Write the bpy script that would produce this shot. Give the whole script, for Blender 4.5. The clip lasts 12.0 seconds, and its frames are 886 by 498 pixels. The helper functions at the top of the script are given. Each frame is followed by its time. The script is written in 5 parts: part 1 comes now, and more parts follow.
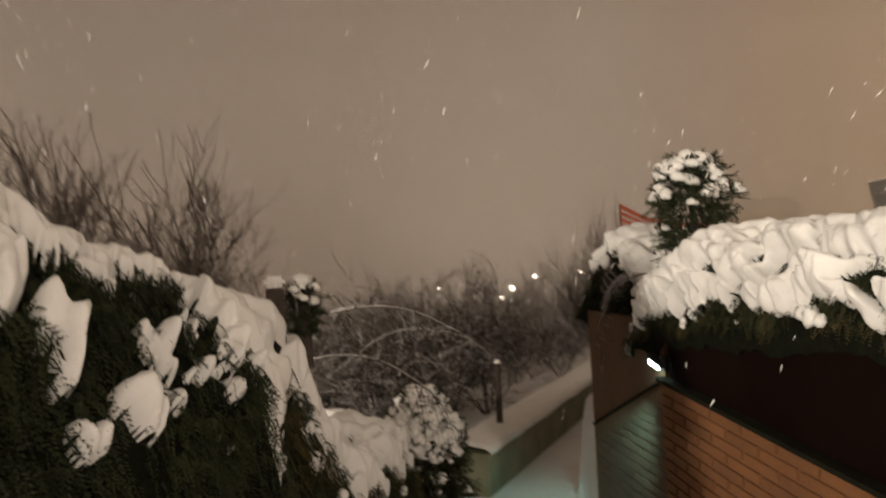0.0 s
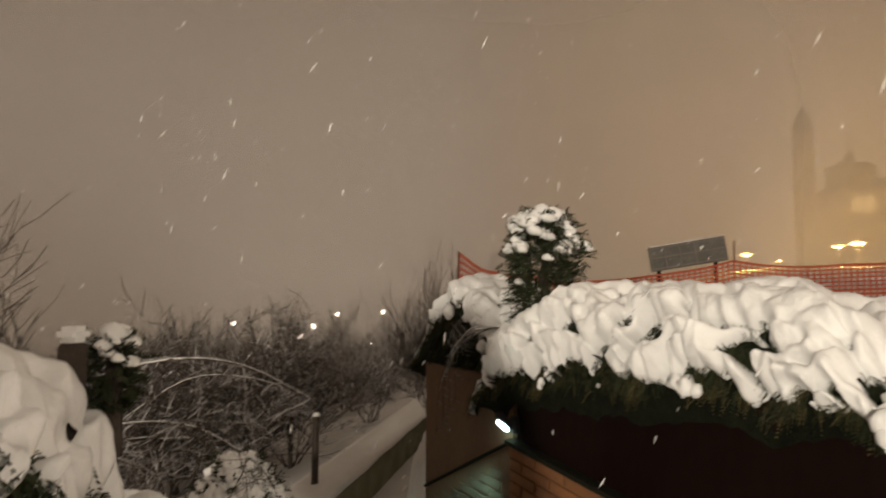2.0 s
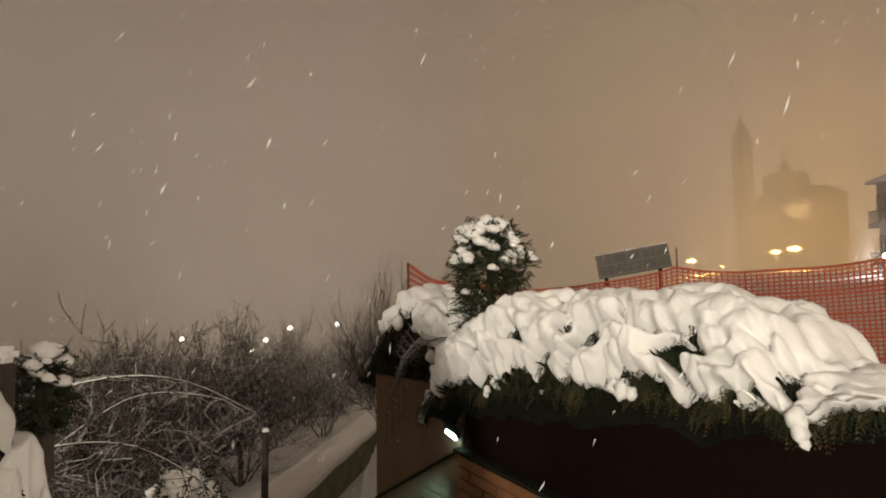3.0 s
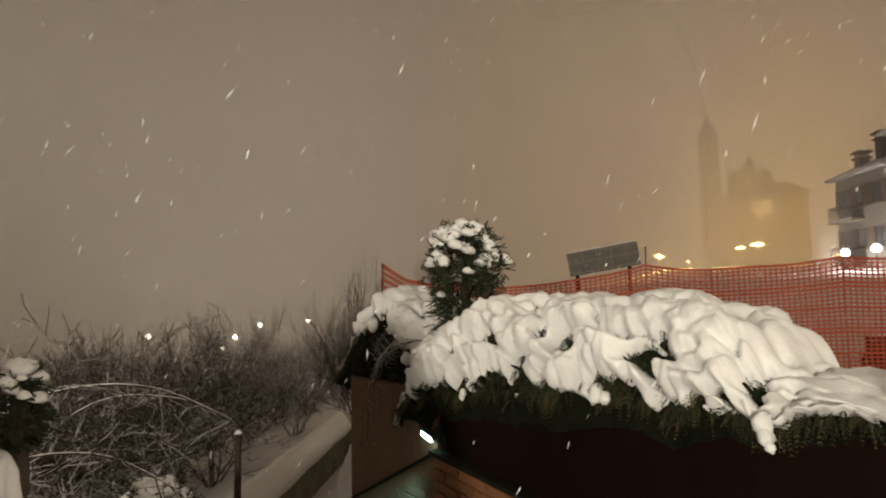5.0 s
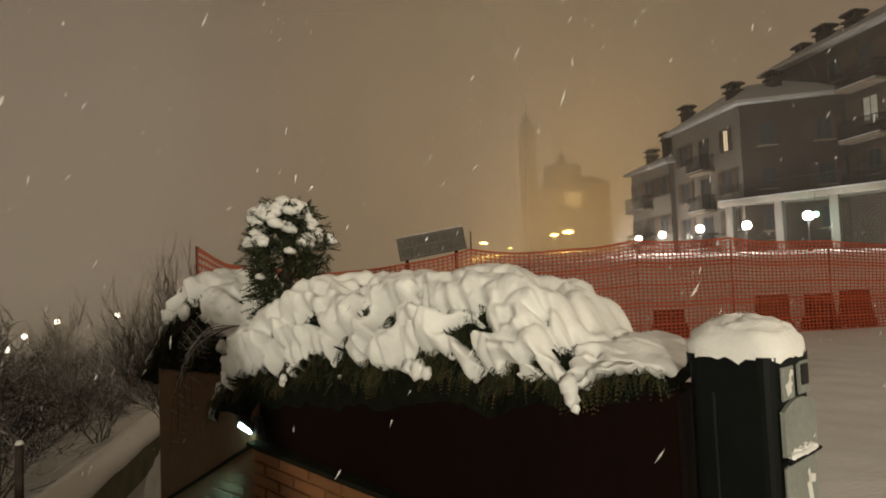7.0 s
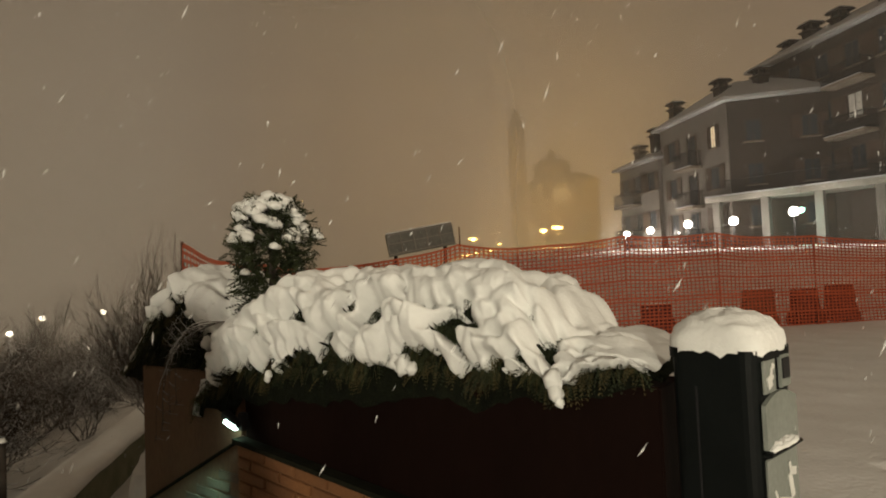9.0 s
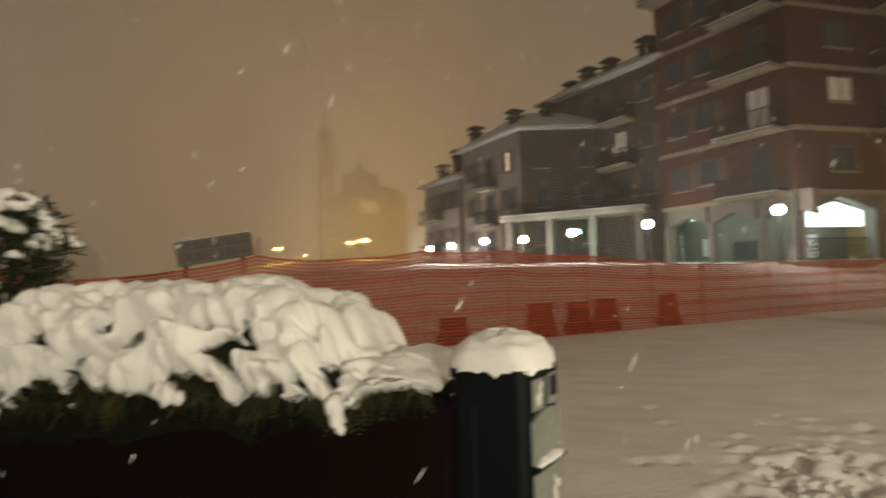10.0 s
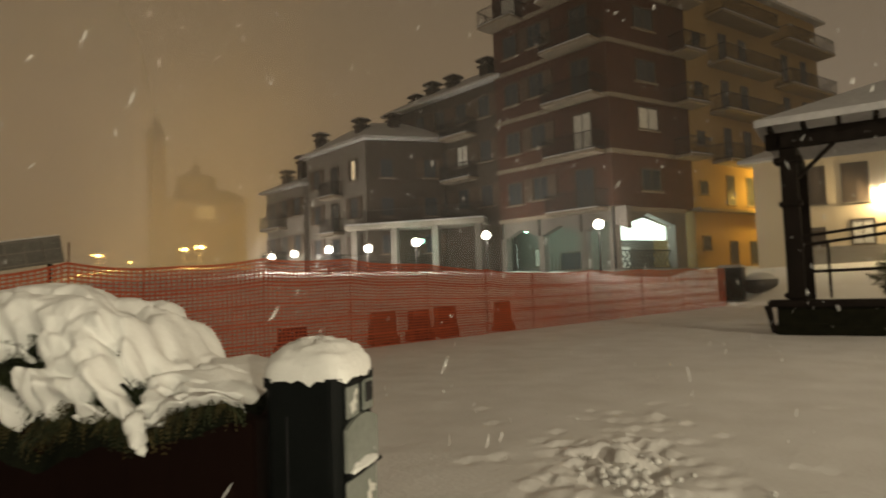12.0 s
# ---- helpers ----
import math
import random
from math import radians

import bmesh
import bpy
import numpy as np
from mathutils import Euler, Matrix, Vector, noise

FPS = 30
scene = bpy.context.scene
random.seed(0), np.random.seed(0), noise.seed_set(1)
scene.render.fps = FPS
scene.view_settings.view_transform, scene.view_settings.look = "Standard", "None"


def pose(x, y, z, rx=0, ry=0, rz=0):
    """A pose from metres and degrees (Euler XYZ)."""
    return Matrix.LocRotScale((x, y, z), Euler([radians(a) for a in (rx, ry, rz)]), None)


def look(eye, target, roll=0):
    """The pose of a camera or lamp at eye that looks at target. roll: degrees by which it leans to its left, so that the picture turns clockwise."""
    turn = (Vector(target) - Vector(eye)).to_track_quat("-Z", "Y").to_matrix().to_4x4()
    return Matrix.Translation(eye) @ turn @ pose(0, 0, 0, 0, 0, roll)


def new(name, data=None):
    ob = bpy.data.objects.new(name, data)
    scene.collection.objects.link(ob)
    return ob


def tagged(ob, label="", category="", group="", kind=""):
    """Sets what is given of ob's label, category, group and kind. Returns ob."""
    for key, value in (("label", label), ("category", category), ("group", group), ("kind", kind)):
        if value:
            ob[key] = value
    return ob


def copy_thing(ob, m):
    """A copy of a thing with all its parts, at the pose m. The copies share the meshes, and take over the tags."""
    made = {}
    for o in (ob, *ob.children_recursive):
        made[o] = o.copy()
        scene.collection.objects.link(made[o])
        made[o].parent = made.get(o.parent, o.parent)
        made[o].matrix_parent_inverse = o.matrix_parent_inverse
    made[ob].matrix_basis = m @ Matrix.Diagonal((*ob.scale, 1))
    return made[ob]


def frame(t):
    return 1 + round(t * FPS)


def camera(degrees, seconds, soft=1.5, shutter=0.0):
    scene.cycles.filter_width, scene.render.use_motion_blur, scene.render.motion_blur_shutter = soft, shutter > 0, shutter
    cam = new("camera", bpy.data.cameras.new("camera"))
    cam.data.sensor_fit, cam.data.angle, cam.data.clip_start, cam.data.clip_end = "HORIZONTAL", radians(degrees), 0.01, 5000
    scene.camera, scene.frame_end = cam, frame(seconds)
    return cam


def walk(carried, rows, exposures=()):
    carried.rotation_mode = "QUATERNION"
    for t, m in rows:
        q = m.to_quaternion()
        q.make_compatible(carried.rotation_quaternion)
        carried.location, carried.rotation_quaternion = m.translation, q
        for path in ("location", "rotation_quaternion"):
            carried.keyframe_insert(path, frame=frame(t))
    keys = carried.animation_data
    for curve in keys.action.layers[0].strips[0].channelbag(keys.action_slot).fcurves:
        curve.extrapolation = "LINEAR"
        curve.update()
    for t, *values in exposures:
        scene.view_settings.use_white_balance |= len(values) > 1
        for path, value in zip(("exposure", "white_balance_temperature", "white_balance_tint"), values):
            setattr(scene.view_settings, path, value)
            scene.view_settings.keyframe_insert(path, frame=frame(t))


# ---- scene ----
cam = camera(71.8, 12.0, soft=1.9, shutter=0.7)
PATH = [
    (0, (-1.549, 0.745, 1.342), (-2.594, 2.45, 1.376), -3.0),
    (0.5, (-1.811, 0.811, 1.357), (-2.64, 2.629, 1.277), -1.0),
    (1, (-1.916, 0.961, 1.37), (-2.52, 2.868, 1.34), -2.5),
    (1.5, (-1.946, 1.026, 1.368), (-2.514, 2.94, 1.478), 1.8),
    (2, (-1.981, 1.015, 1.401), (-2.432, 2.958, 1.543), 0.2),
    (2.5, (-1.958, 0.987, 1.443), (-2.308, 2.948, 1.623), 0.6),
    (3, (-1.924, 0.98, 1.404), (-2.229, 2.949, 1.578), -0.9),
    (5, (-1.943, 0.95, 1.454), (-2.157, 2.933, 1.611), -1.1),
    (5.5, (-1.921, 1.028, 1.423), (-1.904, 3.023, 1.563), -2.1),
    (6, (-1.901, 1.054, 1.421), (-1.684, 3.038, 1.552), -2.6),
    (6.5, (-1.897, 1.052, 1.408), (-1.585, 3.024, 1.516), -1.8),
    (7, (-1.896, 1.045, 1.408), (-1.569, 3.015, 1.508), -2.3),
    (9, (-1.876, 1.051, 1.404), (-1.516, 3.016, 1.489), -2.4),
    (9.5, (-1.843, 1.083, 1.402), (-1.259, 2.994, 1.491), -1.6),
    (10, (-1.769, 1.128, 1.425), (-0.821, 2.886, 1.526), -1.8),
    (10.5, (-1.757, 1.115, 1.433), (-0.626, 2.761, 1.549), -1.7),
    (11, (-1.748, 1.105, 1.434), (-0.562, 2.711, 1.559), -1.2),
    (11.5, (-1.738, 1.090, 1.432), (-0.494, 2.650, 1.560), -1.1),
    (12, (-1.71, 1.053, 1.42), (-0.356, 2.521, 1.533), -2.0),
]
EXPOSURES = [(0, 0.08, 6700, 19), (1.5, 0.03, 6620, 17), (3.0, 0.08, 6480, 16), (5.0, -0.04, 6480, 13), (5.5, -0.18, 6560, 10), (6.5, -0.34, 6700, 9), (9.0, -0.36, 6800, 9), (10.5, -0.34, 7000, 9), (12.0, -0.54, 7150, 7)]
walk(cam, [(t, look(eye, target, roll)) for t, eye, target, roll in PATH], EXPOSURES)

# ---------------------------------------------------------------- world and lights
SKY_LOW, SKY_TOWN, SKY_HIGH = (0.300, 0.236, 0.180, 1), (0.390, 0.255, 0.145, 1), (0.185, 0.142, 0.098, 1)
world = bpy.data.worlds.new("night_snow_sky")
scene.world = world
world.use_nodes = True
wn, wl = world.node_tree.nodes, world.node_tree.links
wn.clear()
w_out, w_bg = wn.new("ShaderNodeOutputWorld"), wn.new("ShaderNodeBackground")
w_co, w_sep = wn.new("ShaderNodeTexCoord"), wn.new("ShaderNodeSeparateXYZ")
wl.new(w_co.outputs["Generated"], w_sep.inputs[0])
w_up = wn.new("ShaderNodeMapRange")
w_up.inputs["From Min"].default_value, w_up.inputs["From Max"].default_value = 0.02, 0.62
wl.new(w_sep.outputs["Z"], w_up.inputs["Value"])
w_dot = wn.new("ShaderNodeVectorMath")
w_dot.operation = "DOT_PRODUCT"
w_dot.inputs[1].default_value = (0.42, 0.90, 0.12)
wl.new(w_co.outputs["Generated"], w_dot.inputs[0])
w_town = wn.new("ShaderNodeMapRange")
w_town.interpolation_type = "SMOOTHSTEP"
w_town.inputs["From Min"].default_value, w_town.inputs["From Max"].default_value = 0.72, 1.05
wl.new(w_dot.outputs["Value"], w_town.inputs["Value"])
w_m1, w_m2 = wn.new("ShaderNodeMixRGB"), wn.new("ShaderNodeMixRGB")
w_m1.inputs[1].default_value, w_m1.inputs[2].default_value = SKY_LOW, SKY_TOWN
w_m2.inputs[2].default_value = SKY_HIGH
wl.new(w_town.outputs[0], w_m1.inputs[0])
wl.new(w_m1.outputs[0], w_m2.inputs[1])
wl.new(w_up.outputs[0], w_m2.inputs[0])
w_no = wn.new("ShaderNodeTexNoise")
w_no.inputs["Scale"].default_value, w_no.inputs["Detail"].default_value = 1.6, 2
w_mul = wn.new("ShaderNodeMixRGB")
w_mul.blend_type = "MULTIPLY"
w_mul.inputs[0].default_value = 0.10
wl.new(w_co.outputs["Generated"], w_no.inputs["Vector"])
w_west, w_dim = wn.new("ShaderNodeMapRange"), wn.new("ShaderNodeMixRGB")
w_west.interpolation_type = "SMOOTHSTEP"
w_west.inputs["From Min"].default_value, w_west.inputs["From Max"].default_value = 0.3, 1.0
w_west.inputs["To Max"].default_value = 0.42
w_neg = wn.new("ShaderNodeMath")
w_neg.operation, w_neg.inputs[1].default_value = "MULTIPLY", -1.0
wl.new(w_sep.outputs["X"], w_neg.inputs[0])
wl.new(w_neg.outputs[0], w_west.inputs["Value"])
w_dim.inputs[2].default_value = (0.10, 0.085, 0.065, 1)
wl.new(w_west.outputs[0], w_dim.inputs[0])
wl.new(w_m2.outputs[0], w_dim.inputs[1])
wl.new(w_dim.outputs[0], w_mul.inputs[1])
wl.new(w_no.outputs["Fac"], w_mul.inputs[2])
wl.new(w_mul.outputs[0], w_bg.inputs["Color"])
w_bg.inputs["Strength"].default_value = 1.0
wl.new(w_bg.outputs[0], w_out.inputs[0])


def lamp_at(name, at, watts, colour, radius=0.1):
    data = bpy.data.lights.new(name, "POINT")
    data.energy, data.color, data.shadow_soft_size = watts, colour, radius
    ob = new(name, data)
    ob.location = at
    return ob


def spot_at(name, at, target, watts, colour, angle, radius=0.05, blend=0.6):
    data = bpy.data.lights.new(name, "SPOT")
    data.energy, data.color, data.shadow_soft_size = watts, colour, radius
    data.spot_size, data.spot_blend = radians(angle), blend
    ob = new(name, data)
    ob.matrix_world = look(at, target)
    return ob


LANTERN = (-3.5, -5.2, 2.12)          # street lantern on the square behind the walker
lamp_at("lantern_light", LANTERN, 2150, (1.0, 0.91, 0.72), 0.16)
SQUARE_LAMP = (9.0, -6.0, 6.4)
lamp_at("square_light", SQUARE_LAMP, 2200, (1.0, 0.86, 0.66), 0.2)
WALL_LAMP = (-2.545, 4.635, 0.53)
spot_at("wall_lamp_light", WALL_LAMP, (-3.30, 5.35, -0.95), 56, (0.42, 1.0, 0.86), 66, 0.05, 0.9)

# ---------------------------------------------------------------- materials
MATS = {}


def mat(name, base, rough=0.7, second=None, scale=6.0, amount=0.6, fine=60.0, bump=0.15, metal=0.0, dist=0.01, spec=0.5,
        by_object=0.0, stretch=(1, 1, 1), glow=None, glow_strength=0.0, sss=0.0, snow=0.0):
    """Two-scale noise colour with bump; by_object varies value from piece to piece; snow covers faces that look up."""
    if name in MATS:
        return MATS[name]
    m = bpy.data.materials.new(name)
    m.use_nodes = True
    n, l = m.node_tree.nodes, m.node_tree.links
    b = n["Principled BSDF"]
    b.inputs["Roughness"].default_value, b.inputs["Metallic"].default_value = rough, metal
    b.inputs["Specular IOR Level"].default_value = spec
    co, mp = n.new("ShaderNodeTexCoord"), n.new("ShaderNodeMapping")
    mp.inputs["Scale"].default_value = stretch
    geo = n.new("ShaderNodeNewGeometry")
    l.new(geo.outputs["Position"], mp.inputs["Vector"])
    big, small = n.new("ShaderNodeTexNoise"), n.new("ShaderNodeTexNoise")
    big.inputs["Scale"].default_value, big.inputs["Detail"].default_value = scale, 4
    small.inputs["Scale"].default_value, small.inputs["Detail"].default_value = fine, 3
    l.new(mp.outputs[0], big.inputs["Vector"])
    l.new(mp.outputs[0], small.inputs["Vector"])
    second = second or tuple(c * 0.6 for c in base)
    ramp = n.new("ShaderNodeMapRange")
    ramp.inputs["From Min"].default_value, ramp.inputs["From Max"].default_value = 0.35, 0.68
    ramp.inputs["To Max"].default_value = amount
    l.new(big.outputs["Fac"], ramp.inputs["Value"])
    mix = n.new("ShaderNodeMixRGB")
    mix.inputs[1].default_value, mix.inputs[2].default_value = (*base, 1), (*second, 1)
    l.new(ramp.outputs[0], mix.inputs[0])
    grain = n.new("ShaderNodeMixRGB")
    grain.blend_type, grain.inputs[0].default_value = "OVERLAY", 0.35 * amount
    l.new(mix.outputs[0], grain.inputs[1])
    l.new(small.outputs["Fac"], grain.inputs[2])
    last = grain.outputs[0]
    if by_object:
        oi, hsv, mr = n.new("ShaderNodeObjectInfo"), n.new("ShaderNodeHueSaturation"), n.new("ShaderNodeMapRange")
        mr.inputs["To Min"].default_value, mr.inputs["To Max"].default_value = 1 - by_object, 1 + by_object
        l.new(oi.outputs["Random"], mr.inputs["Value"])
        l.new(mr.outputs[0], hsv.inputs["Value"])
        l.new(last, hsv.inputs["Color"])
        last = hsv.outputs[0]
    if snow:
        sp, sm, mx = n.new("ShaderNodeSeparateXYZ"), n.new("ShaderNodeMapRange"), n.new("ShaderNodeMixRGB")
        l.new(geo.outputs["Normal"], sp.inputs[0])
        sm.inputs["From Min"].default_value, sm.inputs["From Max"].default_value = 0.15, 0.6
        sm.inputs["To Max"].default_value = snow
        l.new(sp.outputs["Z"], sm.inputs["Value"])
        l.new(sm.outputs[0], mx.inputs[0])
        l.new(last, mx.inputs[1])
        mx.inputs[2].default_value = (0.82, 0.84, 0.86, 1)
        last = mx.outputs[0]
    l.new(last, b.inputs["Base Color"])
    if sss:
        b.inputs["Subsurface Weight"].default_value = sss
        b.inputs["Subsurface Radius"].default_value = (0.03, 0.03, 0.03)
        b.inputs["Subsurface Scale"].default_value = 0.4
    if bump:
        bp, add = n.new("ShaderNodeBump"), n.new("ShaderNodeMath")
        l.new(big.outputs["Fac"], add.inputs[0])
        l.new(small.outputs["Fac"], add.inputs[1])
        bp.inputs["Strength"].default_value, bp.inputs["Distance"].default_value = bump, dist
        l.new(add.outputs[0], bp.inputs["Height"])
        l.new(bp.outputs[0], b.inputs["Normal"])
    if glow:
        b.inputs["Emission Color"].default_value, b.inputs["Emission Strength"].default_value = (*glow, 1), glow_strength
    MATS[name] = m
    return m


def glass(name, tint=(0.05, 0.06, 0.07), rough=0.08):
    m = mat(name, tint, rough, tuple(c * 0.7 for c in tint), scale=0.7, amount=0.5, bump=0.0, spec=0.35)
    return m


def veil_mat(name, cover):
    """A thin sheet added in place of snowy haze: it hides a share of what lies behind and scatters the light that
    reaches it.
    """
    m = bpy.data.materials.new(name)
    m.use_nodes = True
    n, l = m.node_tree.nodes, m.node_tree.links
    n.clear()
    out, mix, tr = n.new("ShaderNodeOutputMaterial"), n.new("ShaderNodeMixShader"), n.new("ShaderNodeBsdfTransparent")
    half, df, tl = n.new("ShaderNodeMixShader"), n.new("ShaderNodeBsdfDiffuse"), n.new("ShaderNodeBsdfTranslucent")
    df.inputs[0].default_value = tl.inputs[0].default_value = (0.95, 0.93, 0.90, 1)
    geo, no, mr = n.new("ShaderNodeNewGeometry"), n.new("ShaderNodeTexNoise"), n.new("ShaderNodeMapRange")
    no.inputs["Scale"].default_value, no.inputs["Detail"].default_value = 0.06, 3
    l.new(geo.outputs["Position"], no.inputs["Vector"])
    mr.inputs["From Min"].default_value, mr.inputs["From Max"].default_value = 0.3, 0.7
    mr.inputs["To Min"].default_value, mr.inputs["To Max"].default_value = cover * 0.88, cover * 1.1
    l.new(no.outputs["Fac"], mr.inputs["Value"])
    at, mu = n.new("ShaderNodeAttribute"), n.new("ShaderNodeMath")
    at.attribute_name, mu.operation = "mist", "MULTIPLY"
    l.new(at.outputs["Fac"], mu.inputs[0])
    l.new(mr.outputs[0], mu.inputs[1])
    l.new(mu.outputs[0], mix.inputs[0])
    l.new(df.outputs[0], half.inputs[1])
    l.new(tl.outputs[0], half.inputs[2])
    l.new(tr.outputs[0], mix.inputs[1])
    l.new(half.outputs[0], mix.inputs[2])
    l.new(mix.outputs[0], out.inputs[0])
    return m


SNOW = mat("fresh_snow", (0.86, 0.87, 0.86), 0.75, (0.77, 0.78, 0.77), 9.0, 0.5, 60.0, 0.35, dist=0.009, spec=0.3, sss=0.15)


def flake_mat():
    """Airy flakes: half of the light goes through them."""
    m = bpy.data.materials.new("airy_flake")
    m.use_nodes = True
    n, l = m.node_tree.nodes, m.node_tree.links
    mix, tr = n.new("ShaderNodeMixShader"), n.new("ShaderNodeBsdfTransparent")
    b = n["Principled BSDF"]
    b.inputs["Base Color"].default_value, b.inputs["Roughness"].default_value = (0.86, 0.87, 0.87, 1), 0.8
    mix.inputs[0].default_value = 0.55
    l.new(tr.outputs[0], mix.inputs[1])
    l.new(b.outputs[0], mix.inputs[2])
    l.new(mix.outputs[0], n["Material Output"].inputs[0])
    return m


FLAKE = flake_mat()
SNOW_GROUND = mat("trodden_snow", (0.84, 0.84, 0.84), 0.8, (0.70, 0.69, 0.67), 1.3, 0.6, 22.0, 0.5, dist=0.02, spec=0.25)
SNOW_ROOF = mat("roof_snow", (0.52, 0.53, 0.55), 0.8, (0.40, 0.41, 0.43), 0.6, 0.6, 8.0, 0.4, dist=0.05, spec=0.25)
LEAF = mat("cypress_leaf", (0.030, 0.038, 0.013), 0.75, (0.010, 0.015, 0.007), 9.0, 0.9, 80.0, 0.1, spec=0.3)
LEAF_BROWN = mat("dry_leaf", (0.085, 0.066, 0.024), 0.8, (0.042, 0.036, 0.014), 9.0, 0.9, 80.0, 0.1, spec=0.3)
HEDGE_SHADE = mat("hedge_shade", (0.008, 0.010, 0.005), 0.9, (0.004, 0.005, 0.003), 14.0, 0.9, 60.0, 0.6, dist=0.03, spec=0.1)
BARK = mat("wet_bark", (0.070, 0.055, 0.045), 0.8, (0.030, 0.024, 0.020), 12.0, 0.8, 90.0, 0.4, spec=0.3)
TWIG = mat("snowy_twig", (0.085, 0.068, 0.055), 0.85, (0.045, 0.036, 0.03), 6.0, 0.8, 50.0, 0.2, spec=0.2, snow=0.5)
BRICK = mat("ramp_brick", (0.21, 0.088, 0.032), 0.85, (0.15, 0.064, 0.026), 3.0, 0.7, 60.0, 0.4, by_object=0.10, dist=0.006)
MORTAR = mat("mortar", (0.20, 0.092, 0.038), 0.95, (0.14, 0.07, 0.034), 5.0, 0.6, 90.0, 0.4)
RENDER_WALL = mat("ochre_plaster", (0.15, 0.082, 0.043), 0.9, (0.10, 0.056, 0.032), 2.0, 0.8, 40.0, 0.4, stretch=(1, 1, 0.45))
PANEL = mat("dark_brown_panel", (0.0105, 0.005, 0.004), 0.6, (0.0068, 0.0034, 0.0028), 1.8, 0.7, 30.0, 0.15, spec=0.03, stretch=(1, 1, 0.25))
CONCRETE = mat("olive_concrete", (0.26, 0.25, 0.17), 0.9, (0.12, 0.13, 0.07), 2.6, 0.8, 50.0, 0.5)
COPING = mat("dark_coping", (0.016, 0.016, 0.010), 0.95, (0.008, 0.009, 0.006), 6.0, 0.8, 50.0, 0.5, spec=0.08)
BRICK_DARK = mat("dark_brick", (0.12, 0.075, 0.048), 0.85, (0.075, 0.052, 0.036), 3.0, 0.7, 60.0, 0.4, by_object=0.12, dist=0.006)

# ---------------------------------------------------------------- mesh helpers


def obj(name, verts, faces, material, parent=None, label="", smooth=False):
    me = bpy.data.meshes.new(name)
    me.from_pydata([tuple(v) for v in verts], [], [tuple(f) for f in faces])
    me.update()
    if smooth:
        me.polygons.foreach_set("use_smooth", [True] * len(me.polygons))
    if material:
        me.materials.append(material)
    ob = new(name, me)
    ob.parent = parent
    if label:
        ob["label"] = label
    return ob


def part(name, bm, material, parent=None, label="", smooth=False):
    me = bpy.data.meshes.new(name)
    bm.to_mesh(me)
    bm.free()
    if smooth:
        me.polygons.foreach_set("use_smooth", [True] * len(me.polygons))
    me.materials.append(material)
    ob = new(name, me)
    ob.parent = parent
    if label:
        ob["label"] = label
    return ob


def thing(name, at=(0, 0, 0), yaw=0.0, label="", category="", group="", kind=""):
    ob = new(name)
    ob.matrix_world = pose(*at, 0, 0, yaw)
    ob.empty_display_size = 0.1
    return tagged(ob, label, category, group, kind)


def box_into(bm, size, at=(0, 0, 0), turn=(0, 0, 0), bevel=0.0):
    m = pose(*at, *turn) @ Matrix.Diagonal((*size, 1))
    r = bmesh.ops.create_cube(bm, size=1.0, matrix=m)
    if bevel:
        es = list({e for v in r["verts"] for e in v.link_edges})
        bmesh.ops.bevel(bm, geom=es, offset=bevel, segments=2, affect="EDGES")
    return bm


def box(size, at=(0, 0, 0), turn=(0, 0, 0), bevel=0.0):
    return box_into(bmesh.new(), size, at, turn, bevel)


def cyl_into(bm, r1, r2, a, b, seg=12):
    a, b = Vector(a), Vector(b)
    m = Matrix.Translation((a + b) / 2) @ (b - a).to_track_quat("Z", "Y").to_matrix().to_4x4()
    bmesh.ops.create_cone(bm, cap_ends=True, segments=seg, radius1=r1, radius2=r2, depth=(b - a).length, matrix=m)
    return bm


def cyl(r1, r2, a, b, seg=12):
    return cyl_into(bmesh.new(), r1, r2, a, b, seg)


def ball(r, at=(0, 0, 0), squash=(1, 1, 1), seg=16):
    bm = bmesh.new()
    bmesh.ops.create_uvsphere(bm, u_segments=seg, v_segments=seg // 2 + 2, radius=r, matrix=Matrix.Translation(at) @ Matrix.Diagonal((*squash, 1)))
    return bm


def prism(points, z0, z1):
    """A closed solid over a plan polygon."""
    n = len(points)
    v = [(x, y, z0) for x, y in points] + [(x, y, z1) for x, y in points]
    f = [tuple(range(n - 1, -1, -1)), tuple(range(n, 2 * n))] + [(i, (i + 1) % n, n + (i + 1) % n, n + i) for i in range(n)]
    return v, f


def smooth01(t):
    t = np.clip(t, 0, 1)
    return t * t * (3 - 2 * t)


def nz(x, y, z=0.0):
    return noise.noise(Vector((x, y, z)))


# ---------------------------------------------------------------- plan of the near walls
CORNER = Vector((-2.56, 4.90))                 # where the brick part of the wall ends, beside the lamp
ALONG = Vector((0.66, -0.751)).normalized()    # along the hedge wall, towards the litter bin
OUT = Vector((-ALONG.y, ALONG.x)) * -1         # out of the wall, towards the ramp
WALL_YAW = math.degrees(math.atan2(ALONG.y, ALONG.x))


def wall_xy(s, n):
    p = CORNER + ALONG * s + OUT * n
    return p.x, p.y


# ---------------------------------------------------------------- ground


def plaza_edge(y):
    """x of the edge of the square: the hedge wall, then the bank beyond it."""
    return np.interp(y, [-30, 1.2, 1.9, 2.6, 2.95, 3.1, 4.90, 6.05, 9, 16, 40, 400], [-30, -6, -2.9, -1.1, -0.85, -0.81, -2.40, -3.40, -3.9, -4.6, -8, -60])


